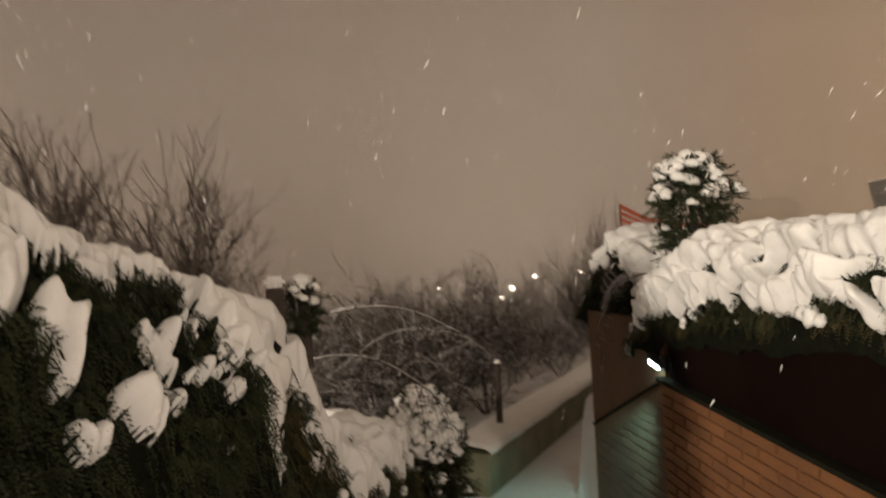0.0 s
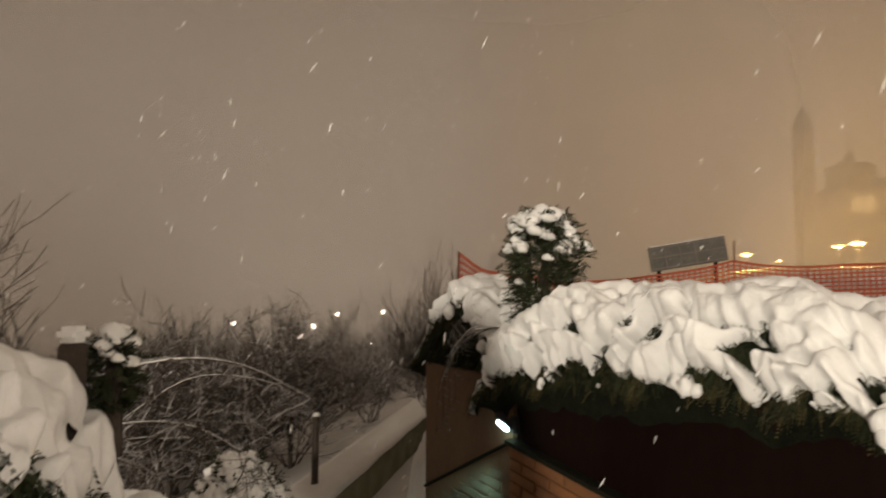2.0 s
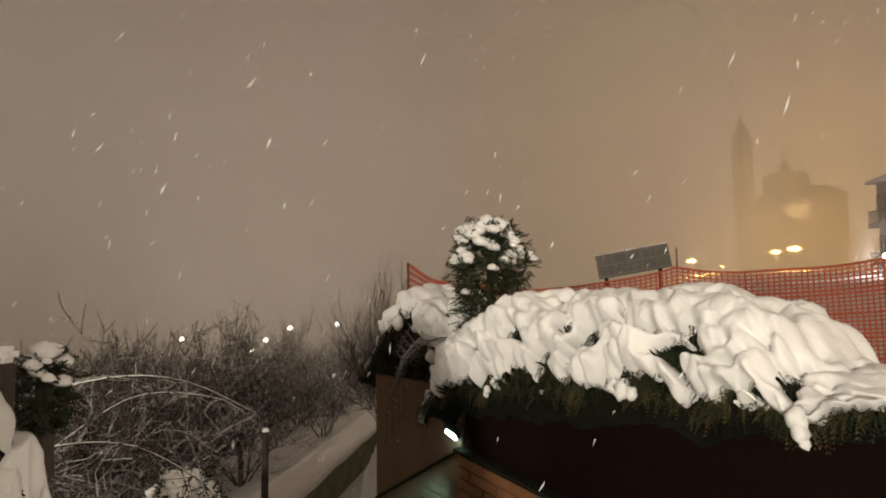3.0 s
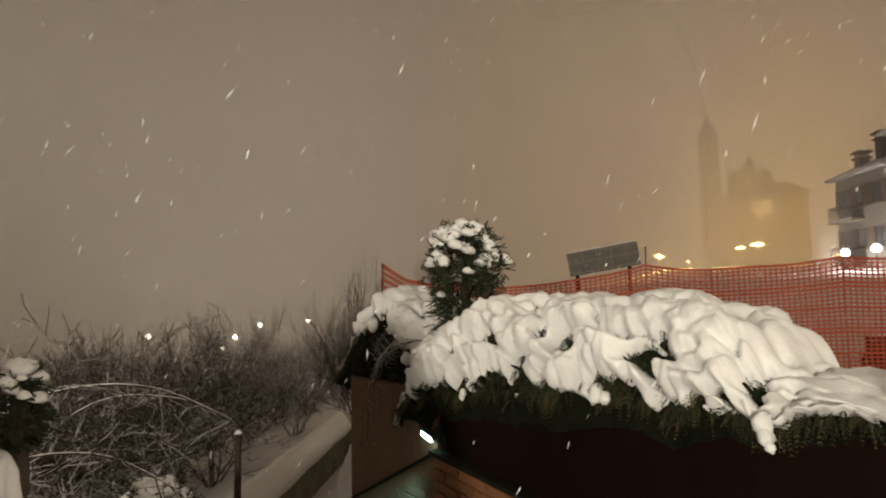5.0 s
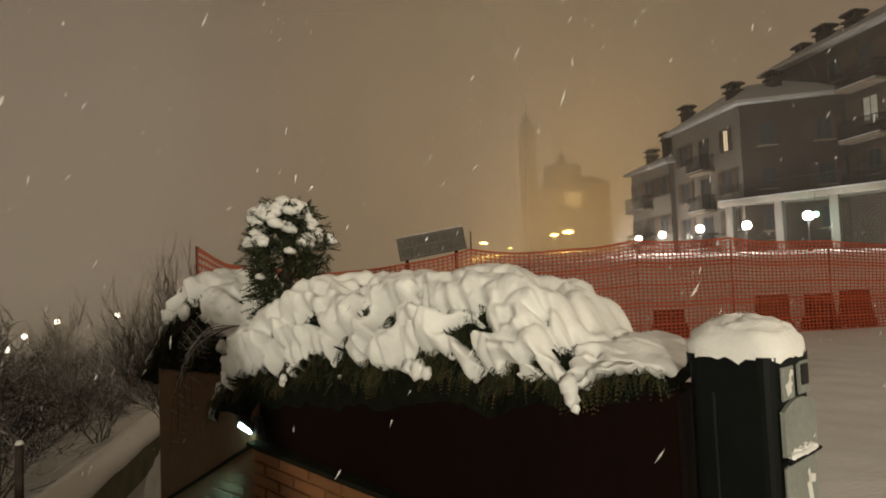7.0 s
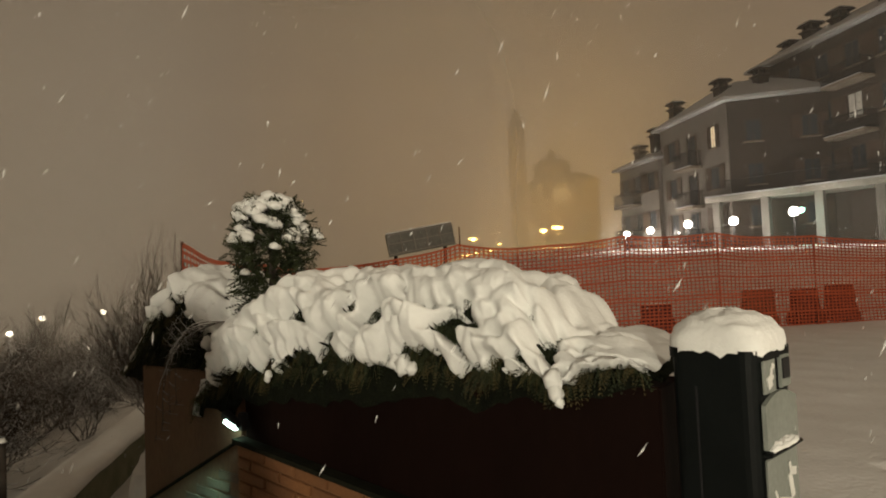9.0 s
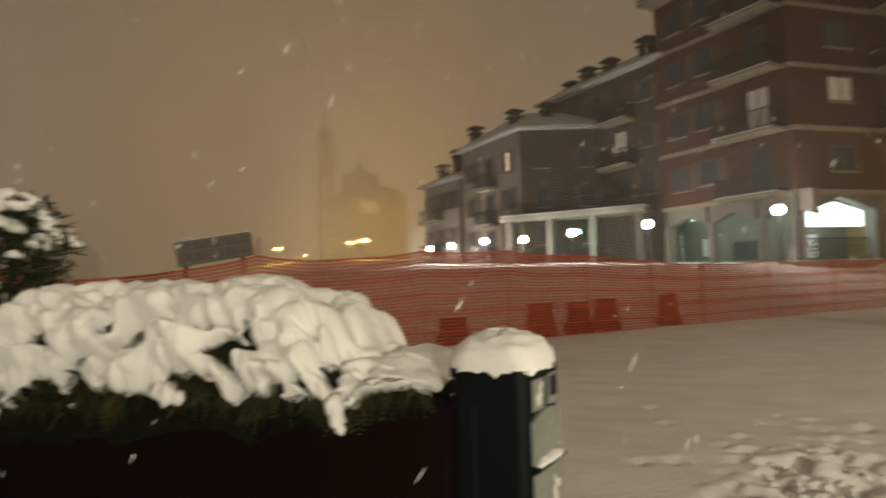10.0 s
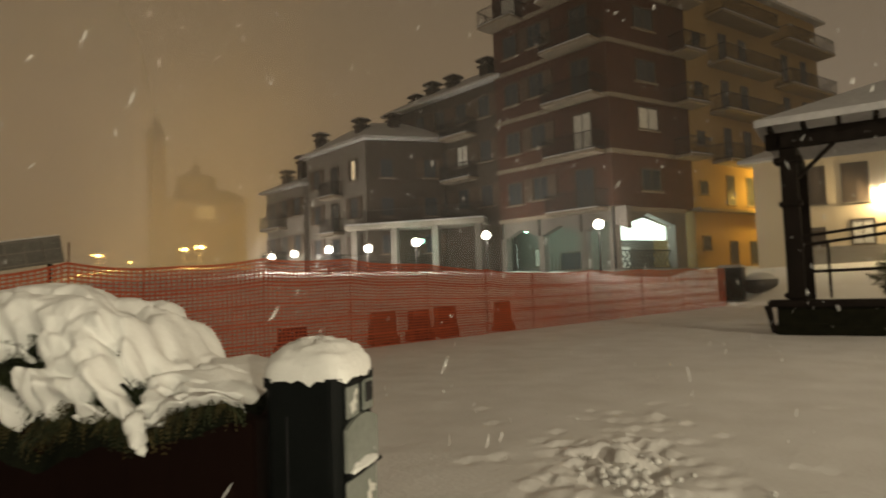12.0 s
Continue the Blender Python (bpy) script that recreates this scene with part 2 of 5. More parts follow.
def ground_z(x, y):
    x, y = np.asarray(x, float), np.asarray(y, float)
    rise = 1.8 * np.maximum(smooth01((x - 26.3) / 7.0), smooth01((y - 13.6) / 6.5)) * smooth01((x + 5) / 8)
    rise = rise + 0.045 * np.minimum(np.maximum(y - 22, 0), 160) * smooth01((x - 5) / 20)
    edge = plaza_edge(y)
    left = np.maximum(edge - x, 0)
    ramp = -0.87 * smooth01((y - 1.9) / 3.4)
    bank = -0.32 * np.maximum(-5.2 - x, 0) * np.where(y > 1.2, 1, 0.6)
    bank = np.maximum(bank, -7.5) - 0.04 * np.maximum(-28 - x, 0) - 0.05 * np.maximum(y - 22, 0)
    valley = np.maximum(np.where(y > 1.9, ramp, 0) + bank, -16)
    far = np.hypot(x, y)
    hills = 9 * smooth01((far - 90) / 160) + 14 * smooth01((far - 300) / 900)
    low = smooth01(left / 0.10)
    return rise * (1 - low) + low * (valley + hills) + (1 - low) * 0.0


def build_ground():
    near = list(np.arange(-7, 7.01, 0.07))
    fine_x, fine_y = list(np.arange(1.6, 4.3, 0.03)), list(np.arange(2.7, 6.2, 0.03))
    steps = list(7 + np.cumsum(0.08 * 1.09 ** np.arange(1, 90)))
    xs = np.array([-v for v in steps[::-1]] + near + steps)
    ys = np.array([-v + 2 for v in steps[::-1]] + [v + 2 for v in near] + [v + 2 for v in steps])
    xs = np.sort(np.append(xs[(xs < 1.58) | (xs > 4.31)], fine_x))
    ys = np.sort(np.append(ys[(ys < 2.68) | (ys > 6.21)], fine_y))
    xs, ys = xs[np.abs(xs) < 2200], ys[np.abs(ys) < 2200]
    gx, gy = np.meshgrid(xs, ys)
    z = ground_z(gx, gy)
    z = z + np.vectorize(lambda a, b: 0.035 * nz(a * 0.5, b * 0.5) + 0.012 * nz(a * 2.3, b * 2.3, 3))(gx, gy)
    # a patch of trodden prints on the square
    rng = np.random.RandomState(4)
    dent = np.zeros_like(z)
    for k in range(300):
        a, r = rng.uniform(0, 6.28), abs(rng.normal(0, 0.36 if k < 190 else 1.1))
        ra, rb = r * math.cos(a) * 1.25, r * math.sin(a) * 0.72
        px, py = 2.42 + 0.85 * ra - 0.53 * rb, 3.60 + 0.53 * ra + 0.85 * rb
        w, dd = rng.uniform(0.045, 0.085), rng.uniform(0.02, 0.06) * (1 if k < 190 else 0.5)
        q = np.exp(-(((gx - px) ** 2 + (gy - py) ** 2) / (w * w)))
        dent = dent - dd * q + 0.7 * dd * np.exp(-(((gx - px - 0.06) ** 2 + (gy - py - 0.05) ** 2) / (w * w)))
    z = z + 0.10 * np.tanh(dent / 0.08)
    nxn, nyn = len(xs), len(ys)
    v = np.stack([gx, gy, z], -1).reshape(-1, 3)
    f = [(j * nxn + i, j * nxn + i + 1, (j + 1) * nxn + i + 1, (j + 1) * nxn + i) for j in range(nyn - 1) for i in range(nxn - 1)]
    g = obj("ground", v.tolist(), f, SNOW_GROUND, smooth=True)
    tagged(g, "snow-covered square with footprints, falling away to a valley", "ground", kind="structure")


build_ground()

# ---------------------------------------------------------------- hedge wall beside the ramp


def wall_box(name, s0, s1, n0, n1, z0, z1, material, parent=None, label="", bevel=0.006):
    x, y = wall_xy((s0 + s1) / 2, (n0 + n1) / 2)
    return part(name, box((s1 - s0, abs(n1 - n0), z1 - z0), (x, y, (z0 + z1) / 2), (0, 0, WALL_YAW), bevel), material, parent, label)


EDGE = 0.235                                   # where the brick part begins along the wall
FALL = -0.085                                  # the coping sinks towards the litter bin, metres per metre
wall_1 = wall_box("wall_1", EDGE - 1.17, EDGE - 0.004, -0.26, 0.0, -1.3, 0.87, RENDER_WALL)
tagged(wall_1, "wet ochre plastered wall end beside the ramp", "wall", kind="structure")
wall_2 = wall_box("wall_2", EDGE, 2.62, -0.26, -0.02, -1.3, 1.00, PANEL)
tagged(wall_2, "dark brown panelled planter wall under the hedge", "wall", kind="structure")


def coping_z(s):
    return 0.535 + FALL * (s - EDGE)


def sloped_bar(name, s0, s1, n0, n1, depth0, depth1, material):
    """A solid along the wall between two depths under the sloping coping line."""
    vs = []
    for s in (s0, s1):
        for n in (n0, n1):
            x, y = wall_xy(s, n)
            vs += [(x, y, coping_z(s) - depth1 if depth1 < 1.5 else -1.3), (x, y, coping_z(s) - depth0)]
    fs = [(0, 1, 3, 2), (4, 6, 7, 5), (0, 4, 5, 1), (2, 3, 7, 6), (1, 5, 7, 3), (0, 2, 6, 4)]
    return obj(name, vs, fs, material)


wall_3 = sloped_bar("wall_3", EDGE, 2.70, -0.016, 0.030, 0.026, 2.0, MORTAR)
tagged(wall_3, "orange brick retaining wall with recessed joints", "wall", kind="structure")
cope = sloped_bar("coping", EDGE - 0.012, 2.72, -0.012, 0.062, 0.0, 0.024, COPING)
tagged(cope, "mossy dark stone coping on the brick wall", "coping", kind="structure")
rail_bm = bmesh.new()
a0, a1 = wall_xy(EDGE - 0.02, 0.008), wall_xy(EDGE - 1.16, 0.008)
cyl_into(rail_bm, 0.011, 0.011, (*a0, 0.515), (*a1, -0.05), 8)
sloped = part("trim_1", rail_bm, COPING)
tagged(sloped, "dark sloping bead along the plaster wall", "trim", kind="structure")

# ---------------------------------------------------------------- parapet beyond the ramp
PA, PB = Vector((-4.25, 5.76)), Vector((-4.45, 12.2))
pdir = (PB - PA).normalized()
pout = Vector((-pdir.y, pdir.x))
q = [PA, PB, PB + pout * 0.42, PA + pout * 0.42]
v, f = prism([(p.x, p.y) for p in q], -1.6, -0.485)
parapet = obj("wall_4", v, f, CONCRETE)
tagged(parapet, "low olive-toned concrete parapet beside the snowy ramp", "wall", kind="structure")


def snow_slab(name, a, b, out_dir, width, z, thick, label):
    """A soft strip of lying snow on a wall top."""
    n, m = 90, 12
    vs, fs = [], []
    for i in range(n + 1):
        p = a.lerp(b, i / n)
        for j in range(m + 1):
            t = j / m
            wob = 0.015 * nz(i * 0.21, j * 2.0, 7)
            qn = p + out_dir * (-0.03 + (width + 0.06) * t + (wob if j in (0, m) else 0))
            edge = min(t, 1 - t) * 5
            vs.append((qn.x, qn.y, z + thick * min(1, edge) ** 0.5 + 0.02 * nz(i * 0.12, t * 2.0, 2)))
    for i in range(n):
        for j in range(m):
            k = i * (m + 1) + j
            fs.append((k, k + 1, k + m + 2, k + m + 1))
    ob = obj(name, vs, fs, SNOW, smooth=True)
    sol = ob.modifiers.new("thick", "SOLIDIFY")
    sol.thickness, sol.offset = 0.03, -1
    return tagged(ob, label, "snow", kind="stuff")


snow_slab("parapet_snow", PA, PB, pout, 0.42, -0.48, 0.06, "smooth layer of fresh snow on the parapet")

# ---------------------------------------------------------------- hedges laden with snow


def lump(x, y, z):
    """Rounded mounds that meet in creases, 0 to 1."""
    x += 0.35 * nz(x * 0.9, y * 0.9, z)
    ds = noise.voronoi(Vector((x, y, z)))[0]
    d = -math.log(sum(math.exp(-15.0 * a) for a in ds)) / 15.0
    return math.sqrt(max(0.0, 1 - min(1.0, max(d, 0.0) / 0.85) ** 2))


def lobe(x, y):
    """Round drooping tongues with narrow gaps between them, 0 to 1."""
    d = noise.voronoi(Vector((x, y, 0.5)))[0][0]
    return math.sqrt(max(0.0, 1 - min(1.0, d / 0.62) ** 2))


def hedge(name, label, base, along, out, length, ridge, bottom, depth, seed, fringe=0.82, holes=0.5, density=520, frond=0.10,
          thick=0.085, finger=5.0, brown=0.16, front_push=None, group="snow-laden hedges", leaf_from=0.35, puff=0.11, blobs=5, us=1.0, fall=0.85, fray=0.85, fine=120, clumps=(), tongues=0.0):
    """base: plan point of the front line at s=0; ridge(s), bottom(s): heights. Core, foliage and snow cover are its parts."""
    rng = random.Random(seed)
    root = thing(name, (base.x, base.y, 0), 0, label, "hedge", group)
    o = Vector((base.x, base.y, 0))
    al, ou = Vector((along.x, along.y, 0)), Vector((out.x, out.y, 0))

    def surf(s, u, lift=0.0):
        zb = bottom(s) + 0.075 * nz(s * 5.0, 1.3, seed) + 0.04 * nz(s * 17.0, 4.3, seed)
        zt = zb + (ridge(s) - zb) * min(1.0, max(s, 0) / 0.16, max(length - s, 0) / 0.22) ** 0.5
        cut = u * 1.25 - 0.25                      # below 0: back slope
        a = 0.0
        if cut < 0:
            nn, z = -depth * (0.55 - cut * 1.9), zt - (cut * cut) * 4.5 * (zt - zb) * 0.35
        else:
            a = min(cut, 1.0) * math.pi / 2
            nn, z = -depth * 0.55 + depth * 0.60 * math.sin(a) ** 0.8, zb + (zt - zb) * max(math.cos(a), 0.0) ** 0.75
        big = 0.075 * nz(s * 2.2, u * 2.2, seed) + 0.05 * nz(s * 4.5 + u * 1.5, u * 4.0, seed + 5)
        nn += (front_push(s) if front_push else 0) + big + lift * (0.06 + 0.80 * math.sin(a))
        z += big * 0.7 + lift * (0.22 + 0.58 * math.cos(a))
        z -= max(cut - 1.0, 0) * 0.8
        return o + al * s + ou * nn + Vector((0, 0, z))

    def bumps(s, u, per_metre, shift):
        p = surf(s, u) - o
        return lump(p.x * per_metre + shift, p.y * per_metre, p.z * per_metre * 0.85)

    def cover(s, u):
        e = fringe + 0.10 * nz(s * finger * 0.7 + u * 1.2, 2.2, seed) + 0.075 * (lobe(s * finger * 2.4 + u * 0.8, seed * 1.7) - 0.55) + 0.035 * nz(s * finger * 4, u * 14, seed) - u
        h = holes + 0.8 * nz(s * 4.0 + 9, u * us * 4.2, seed + 2) + fray * nz(s * 11, u * us * 11, seed + 3) - fall * max(u - 0.50, 0)
        if tongues:                                # long lobes that hang down the face, bent by the wind
            w_ = s + 0.10 * nz(s * 3.0, u * 3.0, seed + 60) - 0.16 * u
            h = holes + 1.0 * nz(w_ * 5.6, u * 3.4, seed + 2) + 0.60 * nz(w_ * 16, u * 9.0, seed + 3) + 0.50 * nz(w_ * 38, u * 22, seed + 4) + 1.3 * max(0.0, 0.50 - u) - 3.0 * max(0.0, 0.5 - s) * max(0.0, u - 0.38) - fall * max(u - 0.46 - 0.10 * nz(w_ * 2.5, 7.7, seed), 0)
        h += 1.3 * (bumps(s, u, 9.5, seed + 0.3) - 0.72) * max(0.0, min(1.0, u * 2.2 - 0.75))
        g = min(s, length - s) * 2.5 + 0.12 + 0.1 * nz(s * 9, u * 9, seed)
        return min(e * 5.5, h * 1.7, g)

    ns, nu = int(length * fine) + 8, fine
    vs, fs, ok = [], [], []
    for i in range(ns + 1):
        s = length * i / ns
        for j in range(nu + 1):
            u = j / nu * 1.02
            c = cover(s, u)
            t = thick * (max(0.0, min(1.0, c)) ** 0.5) if c > 0 else -0.075 * min(1.0, -c * 7)
            v_ = u * us
            bil = bumps(s, u, 9.5, seed + 0.3)
            fin = bumps(s, u, 19.0, seed + 7.7)
            crumb = bumps(s, u, 38.0, seed + 3.1)
            soft = (0.48 + 0.52 * max(0.0, min(1.0, u * 2.6 - 1.05))) * min(1.0, (ridge(s) - bottom(s)) / 0.38)
            t += (puff * (bil - 0.45) * soft + 0.040 * (fin - 0.5) * soft + 0.014 * (crumb - 0.5) * soft + 0.05 * nz(s * 3.1 + v_, v_ * 2.5, seed + 40)) * max(0.0, min(1.0, c * 1.5))
            vs.append(surf(s, u, t) - o)
            ok.append(c > -0.16)
    w = nu + 1
    for i in range(ns):
        for j in range(nu):
            k = (i * w + j, i * w + j + 1, (i + 1) * w + j + 1, (i + 1) * w + j)
            if sum(ok[a] for a in k) >= 3:
                fs.append(k)
    spots = [(rng.uniform(0.05, length - 0.05), min(1.0, fringe + rng.uniform(-0.16, 0.16)), rng.uniform(0.018, 0.046)) for _ in range(blobs)]
    spots = [(surf(s, u, 0.0) - o, r) for s, u, r in spots] + [(al * s + ou * n + Vector((0, 0, z)), r) for s, n, z, r in clumps]
    for b, (c0, r) in enumerate(spots):
        k0, n_, m_ = len(vs), 12, 7
        for j in range(m_ + 1):
            th = math.pi * j / m_
            for i in range(n_):
                ph = 2 * math.pi * i / n_
                dr = Vector((math.sin(th) * math.cos(ph), math.sin(th) * math.sin(ph), math.cos(th) * 1.15))
                vs.append(c0 + dr * r * (1 + 0.45 * nz(dr.x * 1.5 + b, dr.y * 1.5, dr.z * 1.5)))
        fs += [(k0 + j * n_ + i, k0 + (j + 1) * n_ + i, k0 + (j + 1) * n_ + (i + 1) % n_, k0 + j * n_ + (i + 1) % n_) for j in range(m_) for i in range(n_)]
    obj("snow_cover", vs, fs, SNOW, root, "thick soft fresh snow in drooping lobes", smooth=True)
    # near-black sheet behind the leaves: the hedge's inner shade as colour
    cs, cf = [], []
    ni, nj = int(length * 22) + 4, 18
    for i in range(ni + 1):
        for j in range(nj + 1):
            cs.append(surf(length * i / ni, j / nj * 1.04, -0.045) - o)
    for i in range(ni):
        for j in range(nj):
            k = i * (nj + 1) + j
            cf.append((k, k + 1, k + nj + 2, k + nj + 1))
    obj("core", cs, cf, HEDGE_SHADE, root, "near-black sheet for the shade inside the hedge", smooth=True)
    # drooping sprays
    for mi, (nm, m, share) in enumerate((("foliage", LEAF, 1.0), ("dry_foliage", LEAF_BROWN, brown))):
        lv, lf = [], []
        for _ in range(int(density * length * share)):
            s, u = rng.uniform(0, length), leaf_from + (0.93 - leaf_from) * rng.random() ** 0.9
            if nz(s * 6.5, u * us * 5.5, seed + 90) < 0.05 and rng.random() < 0.8:
                continue
            if mi == 1:
                u = max(u, fringe - 0.12 + rng.random() * 0.2)
            if cover(s, u) > 0.12:
                continue
            p = surf(s, u, rng.uniform(-0.05, 0.012)) - o
            d = (ou * rng.uniform(0.2, 1.0) + al * rng.uniform(-0.7, 0.7) + Vector((0, 0, rng.uniform(-1.5, -0.1)))).normalized()
            side = d.cross(Vector((rng.uniform(-1, 1), rng.uniform(-1, 1), rng.uniform(-1, 1)))).normalized()
            ln = frond * rng.uniform(0.5, 1.25)
            for q in range(6):
                c0 = p + d * ln * q / 6 + Vector((0, 0, -0.03 * (q / 6) ** 2))
                for sg in (-1, 1):
                    tip = c0 + (side * sg * 0.75 + d * 0.8).normalized() * ln * (0.36 - 0.035 * q)
                    mid = (c0 + tip) / 2
                    wv = d.cross(side) * ln * 0.03 + d * ln * 0.055
                    b0 = len(lv)
                    lv += [c0, mid + wv, tip, mid - wv]
                    lf.append((b0, b0 + 1, b0 + 2, b0 + 3))
        obj(nm, lv, lf, m, root)
    return root, surf


def table(pairs):
    xs, ys = [p[0] for p in pairs], [p[1] for p in pairs]
    return lambda s: float(np.interp(s, xs, ys))


BACK = -ALONG
p_bin = Vector(wall_xy(2.60, 0.02))
CLUMPS = ((0.31, 0.08, 1.02, 0.034), (0.30, 0.09, 0.98, 0.027), (0.285, 0.09, 0.945, 0.016), (1.03, 0.07, 1.03, 0.038), (1.08, 0.06, 1.035, 0.030), (0.98, 0.07, 1.02, 0.024), (1.98, 0.07, 0.925, 0.020), (1.99, 0.07, 0.90, 0.015))
hedge("hedge", "dense cypress hedge under thick drooping snow on the planter wall", p_bin, BACK, OUT, 2.78,
      table([(0, 1.06), (0.12, 1.08), (0.36, 1.10), (0.48, 1.25), (0.60, 1.32), (0.90, 1.36), (1.3, 1.38), (1.75, 1.40), (2.2, 1.30), (2.5, 1.17), (2.78, 0.96)]),
      table([(0, 1.05), (0.4, 0.96), (1.0, 0.91), (1.6, 0.86), (2.3, 0.77), (2.78, 0.65)]), 0.64, 3, fringe=0.88, holes=0.36, frond=0.055, density=3600, brown=0.12, puff=0.085, blobs=0,
      clumps=CLUMPS)
p_far = Vector(wall_xy(-0.14, -0.05))
hedge("hedge", "snow-covered hedge on top of the plaster wall end", p_far, BACK, OUT, 1.20,
      table([(0, 1.22), (0.3, 1.38), (0.6, 1.44), (0.95, 1.36), (1.20, 1.05)]), table([(0, 0.78), (1.2, 0.80)]), 0.9, 11, fringe=0.64, holes=0.36, density=2200, frond=0.055, leaf_from=0.5)
hedge("hedge", "tall cypress hedge with heavy snow patches over dark foliage", Vector((-2.96, 2.10)), Vector((0.17, -0.985)), Vector((0.985, 0.17)), 1.6,
      table([(0, 1.24), (0.12, 1.30), (0.25, 1.36), (0.5, 1.43), (0.7, 1.49), (1.6, 1.58)]), table([(0, 0.3), (1.6, 0.3)]), 0.72, 23, fringe=1.02, holes=0.08, blobs=5, fall=2.4, tongues=1.0,
      density=8000, finger=5.0, brown=0.22, frond=0.055, thick=0.06, leaf_from=0.12, puff=0.085, fine=160)
hedge("hedge", "low hedge sinking under snow down the bank", Vector((-2.98, 2.02)), Vector((-0.36, 0.933)), Vector((0.933, 0.36)), 2.15,
      table([(0, 1.28), (0.30, 1.27), (0.44, 1.16), (0.60, 0.90), (0.80, 0.68), (1.25, 0.46), (1.8, 0.42), (2.15, 0.20)]), table([(0, -0.3), (2.15, -0.6)]), 0.72, 31, fringe=0.66, holes=0.30,
      density=3000, finger=5.0, brown=0.25, frond=0.060, leaf_from=0.3, fray=0.9, thick=0.06, puff=0.08)

# ---------------------------------------------------------------- materials of the square and the buildings
BRICKWORK = mat("facade_brick", (0.078, 0.032, 0.021), 0.9, (0.050, 0.022, 0.015), 1.2, 0.7, 14.0, 0.3, dist=0.02)
STONE_BAND = mat("pale_band", (0.25, 0.21, 0.165), 0.85, (0.17, 0.145, 0.115), 2.0, 0.6, 20.0, 0.2)
GREY_PLASTER = mat("grey_plaster", (0.20, 0.18, 0.16), 0.9, (0.15, 0.135, 0.12), 0.5, 0.7, 8.0, 0.2)
ARCADE = mat("arcade_plaster", (0.17, 0.16, 0.145), 0.9, (0.12, 0.11, 0.10), 0.8, 0.7, 12.0, 0.2)
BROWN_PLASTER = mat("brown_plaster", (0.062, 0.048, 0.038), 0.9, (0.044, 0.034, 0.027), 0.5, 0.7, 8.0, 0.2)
YELLOW_PLASTER = mat("yellow_plaster", (0.36, 0.25, 0.115), 0.9, (0.29, 0.20, 0.095), 0.5, 0.6, 8.0, 0.2)
CREAM_PLASTER = mat("cream_plaster", (0.72, 0.62, 0.45), 0.9, (0.62, 0.53, 0.38), 0.5, 0.6, 8.0, 0.2)
DARK_METAL = mat("dark_metal", (0.022, 0.022, 0.024), 0.6, (0.014, 0.014, 0.015), 4.0, 0.6, 40.0, 0.1, spec=0.2)
BIN_PAINT = mat("bin_paint", (0.0065, 0.008, 0.008), 0.5, (0.004, 0.005, 0.005), 5.0, 0.6, 60.0, 0.08, spec=0.10)
BIN_GREY = mat("bin_plate", (0.24, 0.26, 0.24), 0.6, (0.17, 0.19, 0.17), 7.0, 0.7, 60.0, 0.1)
WHITE_PRINT = mat("white_print", (0.75, 0.75, 0.72), 0.7, (0.6, 0.6, 0.58), 20.0, 0.5, 90.0, 0.05)
SHUTTER = mat("brown_shutter", (0.085, 0.060, 0.042), 0.7, (0.05, 0.036, 0.026), 3.0, 0.6, 30.0, 0.2)
PANE = glass("night_glass")
FRAME = mat("window_frame_paint", (0.075, 0.058, 0.045), 0.6, (0.05, 0.04, 0.03), 4.0, 0.5, 30.0, 0.1)
LIT_WARM = mat("lit_window", (0.8, 0.7, 0.5), 0.5, glow=(1.0, 0.78, 0.50), glow_strength=0.8, bump=0)
LIT_PALE = mat("curtained_window", (0.7, 0.7, 0.66), 0.5, glow=(0.9, 0.85, 0.75), glow_strength=0.03, bump=0)
LIT_SHOP = mat("lit_shop_glass", (0.8, 0.85, 0.85), 0.4, glow=(0.78, 1.0, 0.95), glow_strength=3.2, bump=0)
GLOBE = mat("opal_globe", (0.9, 0.9, 0.9), 0.3, glow=(1.0, 0.93, 0.84), glow_strength=14.0, bump=0)
GLOBE_GREEN = mat("green_lamp_glass", (0.8, 0.9, 0.85), 0.3, glow=(0.35, 1.0, 0.80), glow_strength=7.0, bump=0)
SODIUM = mat("sodium_glass", (0.9, 0.7, 0.4), 0.3, glow=(1.0, 0.60, 0.16), glow_strength=16.0, bump=0)
FAR_GLOBE = mat("far_lamp_glass", (0.9, 0.85, 0.75), 0.3, glow=(1.0, 0.88, 0.68), glow_strength=6.0, bump=0)
COOL_LED = mat("cool_lamp_glass", (0.9, 1.0, 0.95), 0.3, glow=(0.62, 1.0, 0.90), glow_strength=22.0, bump=0)
WOOD_DARK = mat("dark_timber", (0.018, 0.014, 0.012), 0.8, (0.010, 0.008, 0.007), 5.0, 0.7, 50.0, 0.3, stretch=(1, 1, 0.3), spec=0.1)
CHURCH_WALL = mat("church_plaster", (0.13, 0.10, 0.075), 0.9, (0.09, 0.07, 0.052), 0.2, 0.6, 3.0, 0.1)
ORANGE_NET = mat("orange_net", (0.50, 0.090, 0.032), 0.6, (0.34, 0.060, 0.024), 0.8, 0.6, 12.0, 0.0)
RUST = mat("rusty_bar", (0.10, 0.045, 0.03), 0.8, (0.05, 0.025, 0.02), 6.0, 0.7, 60.0, 0.2)
RED_PLASTIC = mat("red_plastic", (0.13, 0.016, 0.013), 0.6, (0.085, 0.012, 0.010), 3.0, 0.6, 30.0, 0.1)
ORANGE_PLASTIC = mat("faded_orange_plastic", (0.18, 0.07, 0.035), 0.7, (0.12, 0.05, 0.026), 3.0, 0.6, 30.0, 0.1)
